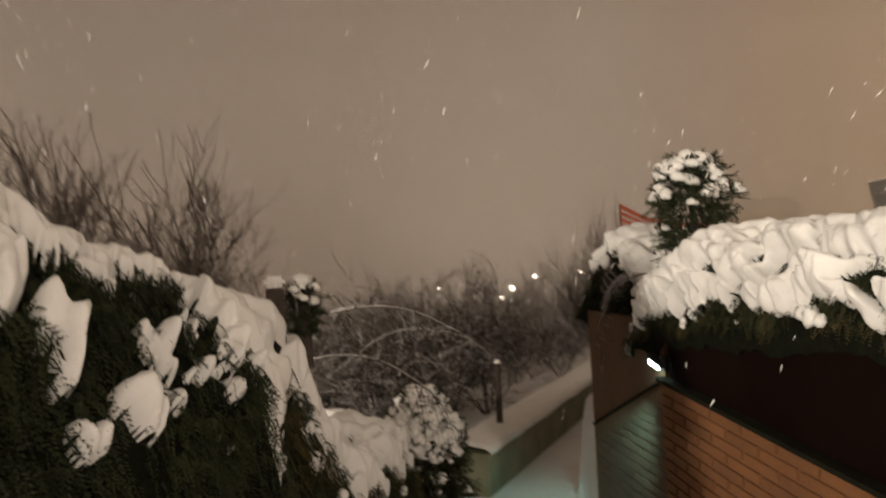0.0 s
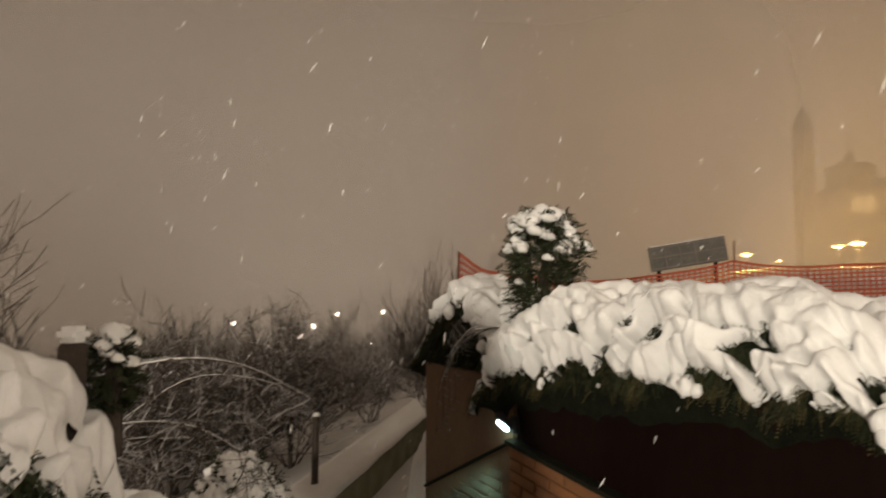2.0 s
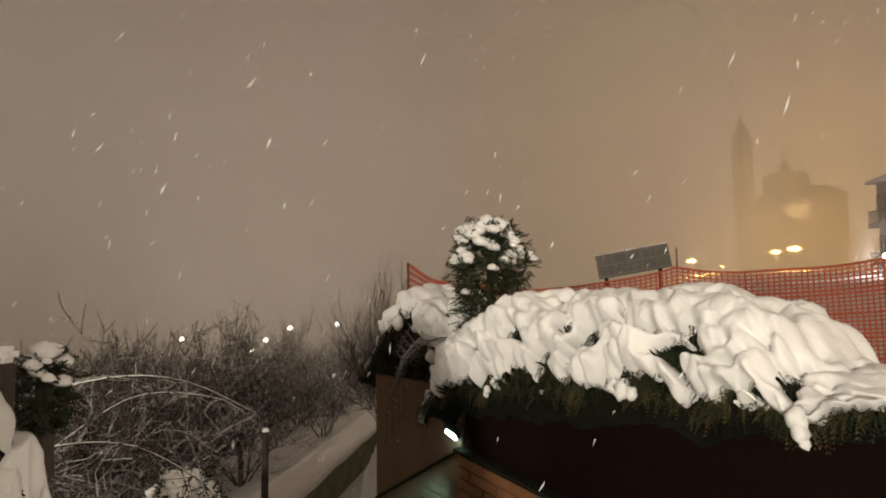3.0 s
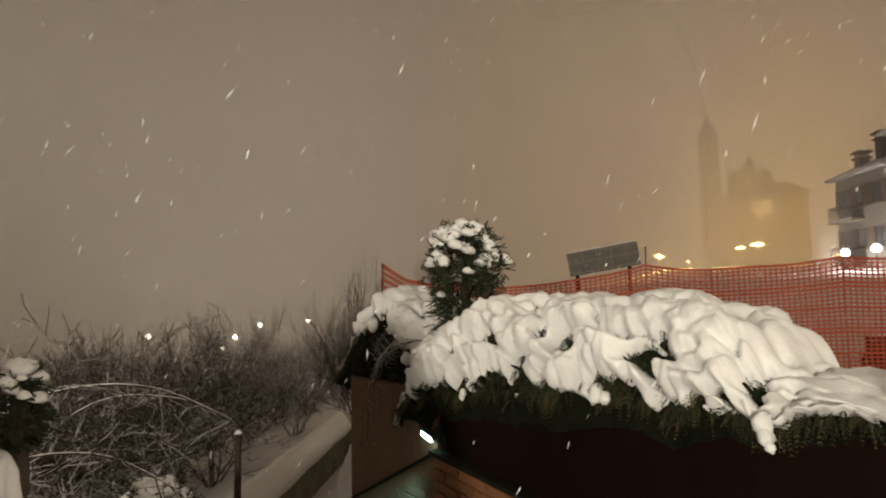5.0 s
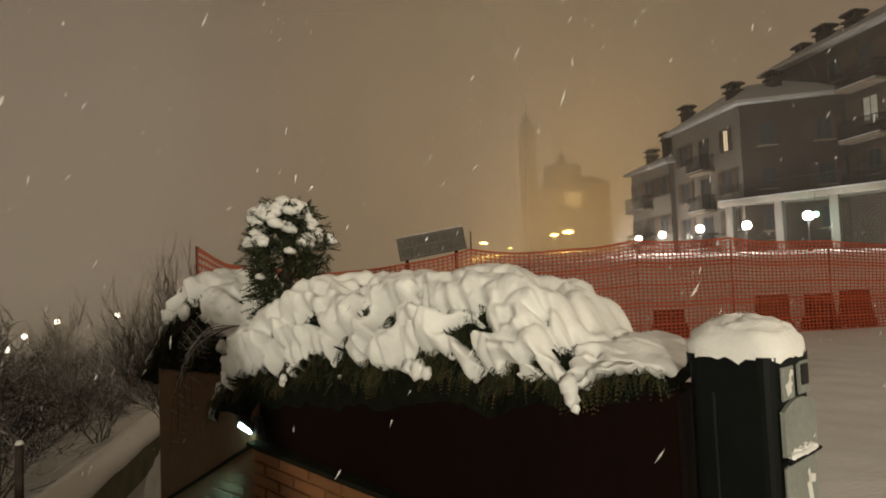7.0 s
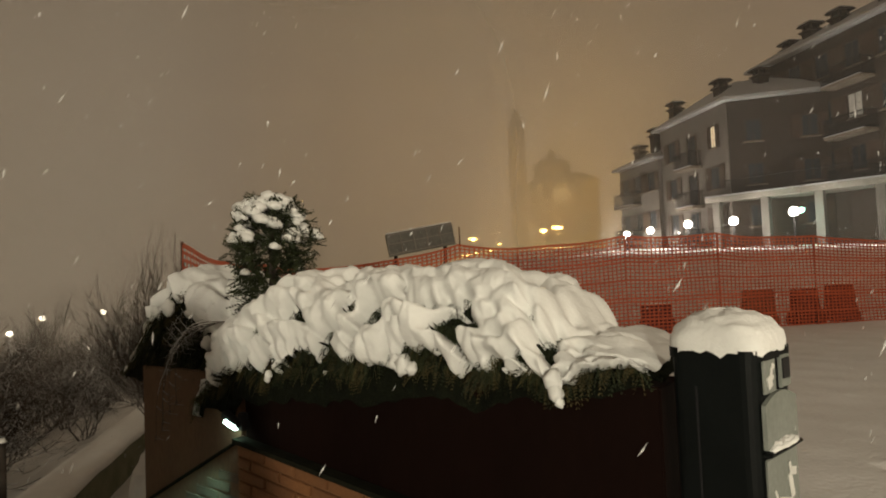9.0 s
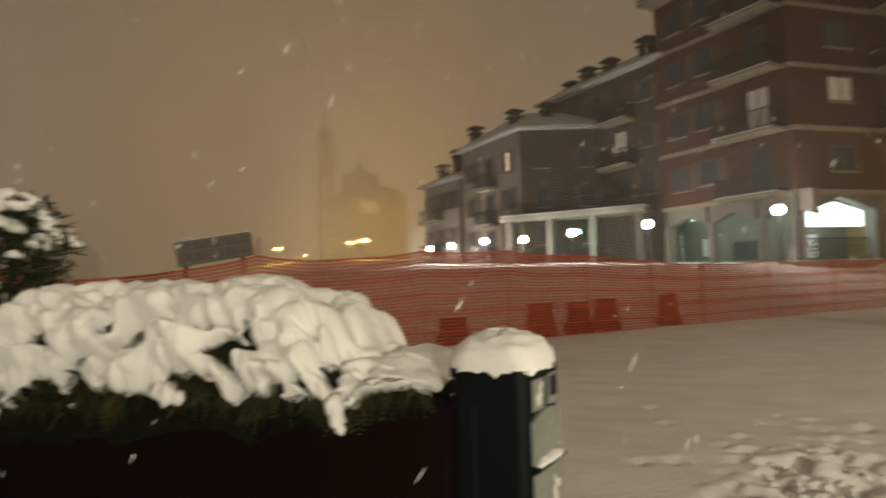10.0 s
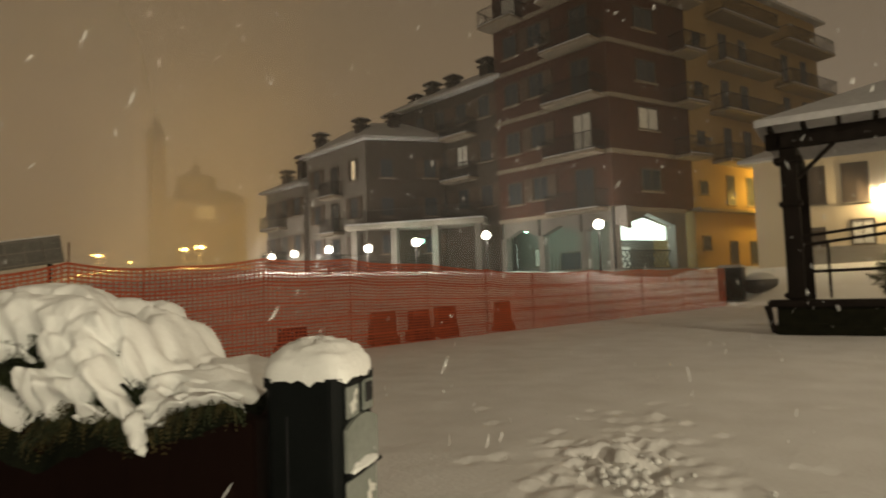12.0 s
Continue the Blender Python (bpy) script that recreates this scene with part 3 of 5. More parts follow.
BOARD_GREY = mat("weathered_board", (0.24, 0.24, 0.215), 0.8, (0.15, 0.153, 0.14), 2.2, 0.8, 20.0, 0.3)
CONCRETE_GREY = mat("grey_render", (0.30, 0.28, 0.25), 0.9, (0.20, 0.19, 0.17), 1.5, 0.7, 20.0, 0.3)

# ---------------------------------------------------------------- litter bin
litter_bin = thing("litter_bin", (-0.668, 2.785, 0), 30.6, "black metal litter bin capped with domed snow beside the hedge", "litter bin")
W, DEP, HB = 0.255, 0.268, 1.15


def rounded_box(w, d, z0, z1, r, seg=5):
    pts = []
    for cx, cy, a0 in ((w / 2 - r, d / 2 - r, 0), (-w / 2 + r, d / 2 - r, 90), (-w / 2 + r, -d / 2 + r, 180), (w / 2 - r, -d / 2 + r, 270)):
        for k in range(seg + 1):
            a = radians(a0 + 90 * k / seg)
            pts.append((cx + r * math.cos(a), cy + r * math.sin(a)))
    return prism(pts, z0, z1)


v, f = rounded_box(W, DEP, 0.03, HB - 0.025, 0.045)
obj("body", v, f, BIN_PAINT, litter_bin, "black painted steel body")
v, f = rounded_box(W + 0.016, DEP + 0.016, HB - 0.03, HB, 0.05)
obj("lid", v, f, BIN_PAINT, litter_bin)
v, f = rounded_box(W - 0.03, DEP - 0.03, 0.0, 0.03, 0.04)
obj("plinth", v, f, DARK_METAL, litter_bin)
part("seam", box((0.004, 0.006, 0.95), (-W / 2 - 0.001, 0.045, 0.56)), DARK_METAL, litter_bin)
FY = -DEP / 2
part("hand_plate", box((0.085, 0.006, 0.10), (-0.055, FY - 0.004, HB - 0.075), bevel=0.002), BIN_GREY, litter_bin, "grey plate with a white sign")
bm = bmesh.new()
for sx, sz, x, z, a in ((0.030, 0.036, -0.062, -0.092, -20), (0.012, 0.030, -0.048, -0.066, 12), (0.026, 0.009, -0.045, -0.085, -35), (0.016, 0.016, -0.036, -0.050, 20)):
    box_into(bm, (sx, 0.003, sz), (x, FY - 0.009, HB + z), (0, a, 0), 0.001)
part("throw_sign", bm, WHITE_PRINT, litter_bin, "small white sign shape")
part("slot", box((0.075, 0.010, 0.10), (0.055, FY - 0.004, HB - 0.072), bevel=0.003), BIN_GREY, litter_bin)
part("slot_mouth", box((0.05, 0.006, 0.06), (0.055, FY - 0.010, HB - 0.065)), DARK_METAL, litter_bin)
arc = [(-0.112, -0.062), (0.112, -0.062)] + [(0.112 * (1 - k / 6), 0.062 + 0.028 * (1 - (1 - k / 6) ** 2)) for k in range(13)]
vs = [(x, FY - 0.013, HB - 0.215 + z) for x, z in arc] + [(x, FY - 0.001, HB - 0.215 + z) for x, z in arc]
n = len(arc)
obj("flap", vs, [tuple(range(n)), tuple(range(2 * n - 1, n - 1, -1))] + [(i, n + i, n + (i + 1) % n, (i + 1) % n) for i in range(n)], BIN_GREY, litter_bin, "arched grey metal flap")
part("flap_ledge", box((0.235, 0.024, 0.012), (0, FY - 0.012, HB - 0.290), bevel=0.003), BIN_PAINT, litter_bin)
part("dog_plate", box((0.225, 0.006, 0.30), (0, FY - 0.004, HB - 0.455), bevel=0.003), BIN_GREY, litter_bin, "grey plate with a white pictogram")
bm = bmesh.new()
for sx, sz, x, z, a in ((0.088, 0.036, 0.0, 0.548, 14), (0.030, 0.050, -0.034, 0.535, 6), (0.014, 0.095, -0.046, 0.472, 10), (0.013, 0.085, -0.026, 0.470, -8), (0.013, 0.095, 0.034, 0.478, -6),
                        (0.013, 0.090, 0.050, 0.480, 10), (0.026, 0.075, 0.048, 0.590, -14), (0.046, 0.024, 0.066, 0.628, 12), (0.014, 0.026, 0.046, 0.646, -18), (0.011, 0.060, -0.056, 0.575, -30)):
    box_into(bm, (sx, 0.003, sz), (x, FY - 0.009, z + HB - 1.0), (0, a, 0), 0.001)
part("pictogram", bm, WHITE_PRINT, litter_bin, "plain white sign shape")


def snow_dome(name, rx, ry, h, at, label, seed, parent=None, skirt=0.03, yaw=0.0):
    vs, fs, n, m = [], [], 48, 16
    c, s_ = math.cos(radians(yaw)), math.sin(radians(yaw))
    for j in range(m + 1):
        a = j / m * math.pi / 2
        for i in range(n):
            t = 2 * math.pi * i / n
            sq = (abs(math.cos(t)) ** 4 + abs(math.sin(t)) ** 4) ** -0.25
            r = math.sin(a) ** 0.85 * min(sq, 1.0 + 0.22 * (j / m) ** 2) * (1 + 0.05 * nz(math.cos(t) * 2, math.sin(t) * 2, seed + a))
            z = h * max(math.cos(a), 0) ** 0.80 - (skirt * (0.5 + nz(i * 0.6, 2, seed)) if j == m else 0) + 0.012 * nz(i * 0.3, j * 0.4, seed)
            x, y = rx * r, ry * r
            x, y = x * math.cos(t), y * math.sin(t)
            vs.append((at[0] + c * x - s_ * y, at[1] + s_ * x + c * y, at[2] + z))
    for j in range(m):
        for i in range(n):
            fs.append((j * n + i, j * n + (i + 1) % n, (j + 1) * n + (i + 1) % n, (j + 1) * n + i)[::-1])
    return obj(name, vs, fs, SNOW, parent, label, smooth=True)


snow_dome("snow_cap", 0.142, 0.150, 0.108, (0, 0, HB + 0.004), "dome of fresh snow", 4, litter_bin)
snow_dome("ledge_snow", 0.095, 0.014, 0.020, (0, FY - 0.013, HB - 0.283), "small snow on the ledge", 6, litter_bin, 0.0)

# ---------------------------------------------------------------- lamp on the wall
wl_root = thing("wall_lamp", (*wall_xy(EDGE + 0.02, 0.0), 0.61), WALL_YAW, "small bulkhead lamp with cool greenish light on the wall", "wall lamp")
part("bracket", box((0.05, 0.04, 0.10), (0.02, -0.02, 0.02), bevel=0.006), DARK_METAL, wl_root)
part("housing", box((0.15, 0.05, 0.045), (-0.055, -0.045, 0.028), (0, 22, 0), 0.008), DARK_METAL, wl_root)
part("lens", box((0.105, 0.04, 0.032), (-0.045, -0.058, 0.004), (-40, 14, 0), 0.008), COOL_LED, wl_root, "bright cool white lens")

# ---------------------------------------------------------------- orange net fence
NET_TOPS = [(-2.3, 1.60), (-0.9, 1.70), (0.59, 1.97), (1.75, 1.86), (4.04, 2.04), (6.14, 2.03), (8.46, 1.91), (10.62, 1.76), (12.62, 1.64), (15.5, 1.67), (18.95, 1.67), (22.1, 1.66), (26.1, 1.66)]


def net_panel(parent, a, b, za, zb, seed, cell=0.092, base=0.02):
    """One bay of plastic net: crossing strands with real gaps, sagging and bulging between its posts."""
    a, b = Vector(a), Vector(b)
    length = (b - a).length
    d = (b - a).normalized()
    nrm = Vector((-d.y, d.x))
    rows, cols = 27, max(4, int(length / cell))

    def at(u, t):
        sag = 0.05 * 4 * u * (1 - u) * t * min(1, length / 2.5)
        top = za + (zb - za) * u - sag
        z = base + (top - base) * t + 0.035 * nz(u * length * 0.8, t * 2.0, seed) * t
        w = 0.07 * nz(u * length * 0.7, t * 1.6, seed + 9)
        p = a + d * (u * length) + nrm * w
        return Vector((p.x, p.y, z))

    vs, fs = [], []
    for r in range(rows + 1):
        t = r / rows
        wide = 0.0135
        if r == rows or r in (9, 10, 20, 21):
            wide = 0.021
        if r in (4, 15):
            wide = 0.022
        n = max(6, cols // 2)
        for i in range(n + 1):
            p = at(i / n, t)
            vs += [p + Vector((0, 0, wide)), p - Vector((0, 0, wide))]
        k0 = len(vs) - 2 * (n + 1)
        fs += [(k0 + 2 * i, k0 + 2 * i + 1, k0 + 2 * i + 3, k0 + 2 * i + 2) for i in range(n)]
    for c in range(cols + 1):
        u, n = c / cols, 8
        wide = Vector((d.x, d.y, 0)) * 0.0155
        for i in range(n + 1):
            p = at(u, i / n) + Vector((nrm.x, nrm.y, 0)) * 0.003
            vs += [p + wide, p - wide]
        k0 = len(vs) - 2 * (n + 1)
        fs += [(k0 + 2 * i, k0 + 2 * i + 1, k0 + 2 * i + 3, k0 + 2 * i + 2) for i in range(n)]
    return obj("net", vs, fs, ORANGE_NET, parent)


def net_fence(points, label, seed):
    root = thing("net_fence", (0, 0, 0), 0, label, "fence")
    for i, (x, y, z) in enumerate(points):
        g = float(ground_z(x, y + 0.03))
        extra = 0.36 if i == 2 and len(points) > 8 else 0.03
        part("post", cyl(0.013, 0.013, (x, y + 0.03, g - 0.1), (x + 0.01, y + 0.03, z + extra), 8), RUST, root)
    for i in range(len(points) - 1):
        a, b = points[i], points[i + 1]
        net_panel(root, a[:2], b[:2], a[2], b[2], seed + i)
    return root


net_fence([(x, 12.7, z) for x, z in NET_TOPS], "orange plastic net fence on thin steel bars across the square", 50)
net_fence([(-3.10, 6.40, 1.74), (-2.95, 7.9, 1.62), (-2.7, 9.5, 1.64), (-2.45, 11.1, 1.58), (-2.3, 12.66, 1.60)], "sagging orange plastic net along the edge of the bank", 90)

# ---------------------------------------------------------------- plastic road barriers behind the net


def road_barrier(x, y, yaw, m, h, label):
    root = thing("road_barrier", (x, y, 0), yaw, label, "barrier", "road barriers behind the net")
    prof = [(-0.21, 0), (0.21, 0), (0.21, 0.16), (0.11, 0.30), (0.085, h), (-0.085, h), (-0.11, 0.30), (-0.21, 0.16)]
    vs = [(s * 0.34 * (1 - 0.10 * (z / h)), yy, z) for s in (-1, 1) for yy, z in prof]
    n = len(prof)
    fs = [tuple(range(n)), tuple(range(2 * n - 1, n - 1, -1))] + [(i, n + i, n + (i + 1) % n, (i + 1) % n) for i in range(n)]
    obj("shell", vs, fs, m, root)
    part("foot_slot", box((0.22, 0.43, 0.07), (0, 0, 0.04)), DARK_METAL, root)
    snow_dome("snow_on_top", 0.34, 0.08, 0.07, (0, 0, h + 0.002), "thin snow on top", 3, root, 0.0)


for x, dy, yaw, m, h in ((4.92, 0.45, 4, RED_PLASTIC, 0.58), (7.32, 0.4, -8, ORANGE_PLASTIC, 0.80), (8.44, 0.35, 6, RED_PLASTIC, 0.76), (9.48, 0.5, -4, RED_PLASTIC, 0.80), (11.67, 0.4, 10, ORANGE_PLASTIC, 0.84)):
    road_barrier(x, 12.7 + dy, yaw, m, h, "red plastic road barrier with snow on it" if m is RED_PLASTIC else "faded orange plastic road barrier with snow on it")

# ---------------------------------------------------------------- tilted board behind the net
board = thing("site_board", (0.06, 14.3, 0.07), 0, "weathered grey board tilted on two posts behind the net", "board")
TB = -9.2
part("panel", box((1.50, 0.05, 0.50), (0.0, 0, 2.13), (0, TB, 0), 0.008), BOARD_GREY, board)
for k in range(6):
    part("batten", box((0.018, 0.02, 0.46), (-0.72 * math.cos(radians(TB)) + 0.288 * k, -0.034, 2.13 + math.tan(radians(-TB)) * (-0.72 + 0.288 * k)), (0, TB, 0)), CONCRETE_GREY, board)
for z in (-0.2, 0.02, 0.22):
    part("rail", box((1.46, 0.016, 0.02), (-z * math.sin(radians(TB)) * -1, -0.030, 2.13 + z), (0, TB, 0)), CONCRETE_GREY, board)
for x in (-0.55, 0.55):
    gz = float(ground_z(-0.02 + x, 14.3))
    part("post", box((0.07, 0.07, 2.0 - gz + 0.15 * x), (x, 0.07, gz + (2.0 - gz + 0.15 * x) / 2)), WOOD_DARK, board)
snow_bm = box((1.48, 0.06, 0.02), (-0.04, 0, 2.39), (0, TB, 0), 0.008)
part("snow_edge", snow_bm, SNOW, board, "thin line of snow")

# ---------------------------------------------------------------- buildings


def gz0(x, y):
    return float(ground_z(x, y))


class Face:
    """A facade's frame: u metres along it, out of it, and up."""

    def __init__(self, a, b):
        self.a, self.b = Vector(a), Vector(b)
        self.d = (self.b - self.a).normalized()
        self.n = Vector((self.d.y, -self.d.x))
        self.len = (self.b - self.a).length
        self.yaw = math.degrees(math.atan2(self.d.y, self.d.x))

    def m(self, u, out, z):
        p = self.a + self.d * u + self.n * out
        return pose(p.x, p.y, z, 0, 0, self.yaw)


def slab(face, u0, u1, o0, o1, z0, z1, bevel=0.0):
    m = face.m((u0 + u1) / 2, (o0 + o1) / 2, (z0 + z1) / 2)
    bm = box((u1 - u0, abs(o1 - o0), z1 - z0), bevel=bevel)
    bm.transform(m)
    return bm


MESHES = {}


def shared(key, make, material):
    if key not in MESHES:
        bm = make()
        me = bpy.data.meshes.new(key[0])
        bm.to_mesh(me)
        bm.free()
        me.materials.append(material)
        MESHES[key] = me
    return MESHES[key]


def put(name, me, parent, m, label=""):
    ob = new(name, me)
    ob.parent = parent
    ob.matrix_local = m
    if label:
        ob["label"] = label
    return ob


def frame_bm(w, h, t=0.09, d=0.10):
    bm = bmesh.new()
    for sx in (-1, 1):
        box_into(bm, (t, d, h), (sx * (w - t) / 2, 0, 0))
        box_into(bm, (w - 2 * t, d, t), (0, 0, sx * (h - t) / 2))
    box_into(bm, (0.05, d * 0.7, h - 2 * t), (0, 0, 0))
    return bm


def window(parent, face, u, z, w=1.1, h=1.5, pane=None, shutters=False, half=False):
    m = face.m(u, 0.0, z + h / 2)
    key = (round(w, 2), round(h, 2))
    fr = put("window", shared(("window_frame", *key), lambda: frame_bm(w, h), FRAME), parent, m)
    put("pane", shared(("pane", *key, (pane or PANE).name), lambda: box((w - 0.16, 0.03, h - 0.16), (0, -0.006, 0)), pane or PANE), fr, pose(0, 0, 0))
    put("sill", shared(("sill", key[0]), lambda: box((w + 0.2, 0.20, 0.06), (0, -0.04, 0)), STONE_BAND), fr, pose(0, 0, -h / 2 - 0.03))
    if shutters:
        for sx in (-1, 1):
            def leaf():
                bm = box((w / 2, 0.05, h), (0, 0, 0))
                for k in range(9):
                    box_into(bm, (w / 2 - 0.10, 0.02, 0.05), (0, -0.03, -h / 2 + h * (k + 1) / 10), (20, 0, 0))
                return bm
            put("shutter", shared(("shutter", *key), leaf, SHUTTER), fr, pose(sx * (w * 0.76), -0.05, 0))
    return fr


def balcony(parent, face, u0, u1, z, deep=1.15, snow=True):
    root = part("balcony", slab(face, u0, u1, 0.0, deep, z - 0.16, z, 0.02), STONE_BAND, parent)
    bm = bmesh.new()
    w = u1 - u0
    for hz in (0.10, 1.0):
        box_into(bm, (w, 0.04, 0.045), (0, -(deep - 0.05), hz))
        for sx in (-1, 1):
            box_into(bm, (0.04, deep, 0.045), (sx * (w / 2 - 0.02), -deep / 2, hz))
    n = int(w / 0.13)
    for k in range(n + 1):
        box_into(bm, (0.022, 0.022, 0.92), (-w / 2 + 0.02 + (w - 0.04) * k / n, -(deep - 0.05), 0.55))
    for k in range(1, 8):
        for sx in (-1, 1):
            box_into(bm, (0.022, 0.022, 0.92), (sx * (w / 2 - 0.02), -deep * k / 8, 0.55))
    bm.transform(face.m((u0 + u1) / 2, 0, z))
    part("railing", bm, DARK_METAL, root, "dark metal railing")
    if snow:
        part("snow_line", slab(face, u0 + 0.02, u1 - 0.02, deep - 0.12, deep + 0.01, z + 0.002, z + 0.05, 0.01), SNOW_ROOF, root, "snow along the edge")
    return root


def chimney(parent, x, y, z0, z1, w=0.6):
    bm = box((w, w, z1 - z0), (x, y, (z0 + z1) / 2), bevel=0.02)
    box_into(bm, (w + 0.25, w + 0.25, 0.12), (x, y, z1 + 0.06))
    for sx in (-1, 1):
        for sy in (-1, 1):
            box_into(bm, (0.12, 0.12, 0.3), (x + sx * w * 0.36, y + sy * w * 0.36, z1 + 0.27))
    box_into(bm, (w + 0.35, w + 0.35, 0.10), (x, y, z1 + 0.47))
    part("chimney", bm, BROWN_PLASTER, parent)
    part("chimney_snow", box((w + 0.3, w + 0.3, 0.10), (x, y, z1 + 0.572), bevel=0.04), SNOW_ROOF, parent)


def hip_roof(parent, pts, z, rise, over=0.6, shrink=0.45, m=None):
    c = Vector((sum(p[0] for p in pts) / len(pts), sum(p[1] for p in pts) / len(pts)))
    lo = [c + (Vector(p) - c) * (1 + over / max((Vector(p) - c).length, 1)) for p in pts]
    hi = [c + (Vector(p) - c) * shrink for p in pts]
    n = len(pts)
    vs = [(p.x, p.y, z) for p in lo] + [(p.x, p.y, z + 0.18) for p in lo] + [(p.x, p.y, z + rise) for p in hi]
    fs = [tuple(range(n - 1, -1, -1)), tuple(range(2 * n, 3 * n))]
    for i in range(n):
        j = (i + 1) % n
        fs += [(i, j, n + j, n + i), (n + i, n + j, 2 * n + j, 2 * n + i)]
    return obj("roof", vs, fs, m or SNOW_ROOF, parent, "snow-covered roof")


# --- corner apartment block of dark brick
apt = thing("apartment_block", (0, 0, 0), 0, "tall dark red brick apartment block with balconies and lit arcade", "building")
A0, B0, C0, D0 = (27.7, 27.4), (27.7, 19.1), (33.4, 17.9), (51.0, 15.2)
TOP = 20.9
v, f = prism([A0, B0, C0, (34.4, 17.75), (36, 27), (36, 31), (32, 30)], 5.30, TOP)
obj("wall", v, f, BRICKWORK, apt, "dark red brick wall")
v, f = prism([(34.45, 17.75), D0, (53, 27), (36.05, 27)], 0.9, 20.3)
obj("wing_wall", v, f, YELLOW_PLASTER, apt, "yellow plastered wing")
FL, FF, FW = Face(A0, B0), Face(B0, C0), Face((34.45, 17.75), D0)
FLOORS = (5.25, 8.45, 11.60, 14.70, 17.80)
for z in FLOORS:
    part("band", slab(FL, -0.02, FL.len + 0.05, -0.05, 0.09, z - 0.16, z + 0.08), STONE_BAND, apt)
    part("band", slab(FF, -0.05, FF.len + 0.1, -0.05, 0.09, z - 0.16, z + 0.08), STONE_BAND, apt)
part("cornice", slab(FF, -0.4, FF.len + 0.4, -0.3, 0.5, TOP, TOP + 0.3), STONE_BAND, apt)
part("cornice", slab(FL, -0.4, FL.len + 0.1, -0.3, 0.5, TOP, TOP + 0.3), STONE_BAND, apt)
for k, z in enumerate(FLOORS):
    window(apt, FF, 3.1, z + 1.35 if k == 1 else z + 1.0, 1.7, 1.35, LIT_PALE if k == 1 else None)
    window(apt, FL, FL.len - 1.75, z + 0.12, 1.3, 2.3, LIT_PALE if k in (1,) else None)
    window(apt, FL, FL.len - 4.9, z + 1.0, 1.2, 1.45, None, True)
    window(apt, FL, 1.4, z + 0.12 if k == 4 else z + 0.9, 1.2, 2.2 if k == 4 else 1.45, LIT_PALE if k == 4 else None)
    balcony(apt, FL, FL.len - 3.8, FL.len - 0.25, z, 1.2)
balcony(apt, FL, -0.2, 2.6, FLOORS[4], 1.3)
for k, z in enumerate(FLOORS[1:]):
    balcony(apt, FF, FF.len - 0.6, FF.len + 1.3, z, 1.25)
    balcony(apt, FW, 2.2, 8.8, z, 1.3)
    balcony(apt, FW, 10.2, 16.8, z - 0.25, 1.3)
for z in (2.9, 6.3, 9.4, 12.5, 15.6):
    window(apt, FW, 1.1, z, 0.85, 0.9)
    for u in (4.0, 6.3, 11.8, 14.5):
        window(apt, FW, u, z - 0.5 if z > 3 else z - 0.9, 0.9, 1.9 if z > 3 else 1.5, None)
part("band", slab(FW, -0.3, 9, -0.03, 0.65, 5.25, 5.42, 0.02), STONE_BAND, apt, "snowy canopy edge")
hip_roof(apt, [B0, C0, (36, 27), (36, 31), (32, 30), A0], TOP + 0.32, 1.6, 0.4, 0.4)
hip_roof(apt, [(34.45, 17.75), D0, (53, 27), (36.05, 27)], 20.32, 2.0, 0.9, 0.3)
# arcade on the ground floor: piers with flat pointed heads and a lit back wall
AR_FLOOR = 1.85


def arch_bay(parent, face, u0, u1, head, back, material, pier=0.42, z0=AR_FLOOR, top=5.30, rise=0.55, deep=0.5):
    """Wall piece over one opening with a low pointed head."""
    um = (u0 + u1) / 2
    prof = [(u0, top), (u0, head), (um, head + rise), (u1, head), (u1, top)]
    vs = []
    for o in (0.0, -deep):
        for u, z in prof:
            p = face.a + face.d * u + face.n * o
            vs.append((p.x, p.y, z))
    n = len(prof)
    fs = [(0, 1, 2), (0, 2, 4), (2, 3, 4), (n, n + 2, n + 1), (n, n + 4, n + 2), (n + 2, n + 4, n + 3)]
    fs += [(i, n + i, n + (i + 1) % n, (i + 1) % n) for i in range(n)]
    obj("arch", vs, fs, material, parent)
    part("pier", slab(face, u0 - pier / 2, u0 + pier / 2, -deep - 0.01, 0.02, z0 - 1.2, head + 0.05, 0.02), material, parent)


for k in range(3):
    arch_bay(apt, FL, 0.25 + k * 3.0, 3.05 + k * 3.0, 4.05, 3.0, ARCADE)
arch_bay(apt, FF, 0.25, 5.2, 4.28, 3.0, ARCADE, rise=0.72)
part("pier", slab(FF, 4.95, 5.9, -0.6, 0.02, 0.8, 5.3, 0.02), ARCADE, apt)
v, f = prism([(31.4, 31.9), (31.4, 21.6), (36, 20.6), (36, 31.9)], 0.8, 5.29)
obj("arcade_back_wall", v, f, ARCADE, apt)
v, f = prism([(26.6, 33), (26.6, 18.6), (34.5, 17.0), (37, 33)], 0.2, AR_FLOOR)
obj("arcade_floor", v, f, CONCRETE_GREY, apt)
FB = Face((31.4, 31.9), (31.4, 21.6))
FC = Face((31.4, 21.6), (36.0, 20.6))
sign_edge = [(0.80, 3.50), (4.40, 3.50), (4.40, 4.30), (2.60, 4.75), (0.80, 4.30)]
sv = [tuple(FF.m(u, o, z).translation) for o in (-0.25, -0.33) for u, z in sign_edge]
obj("shop_light", sv, [(0, 1, 2, 3, 4), (9, 8, 7, 6, 5)] + [(k, k + 5, (k + 1) % 5 + 5, (k + 1) % 5) for k in range(5)], LIT_SHOP, apt, "bright lit shop front panel")
part("shop_door", slab(FC, 0.1, 1.4, 0.03, 0.09, 1.9, 3.3), LIT_PALE, apt)
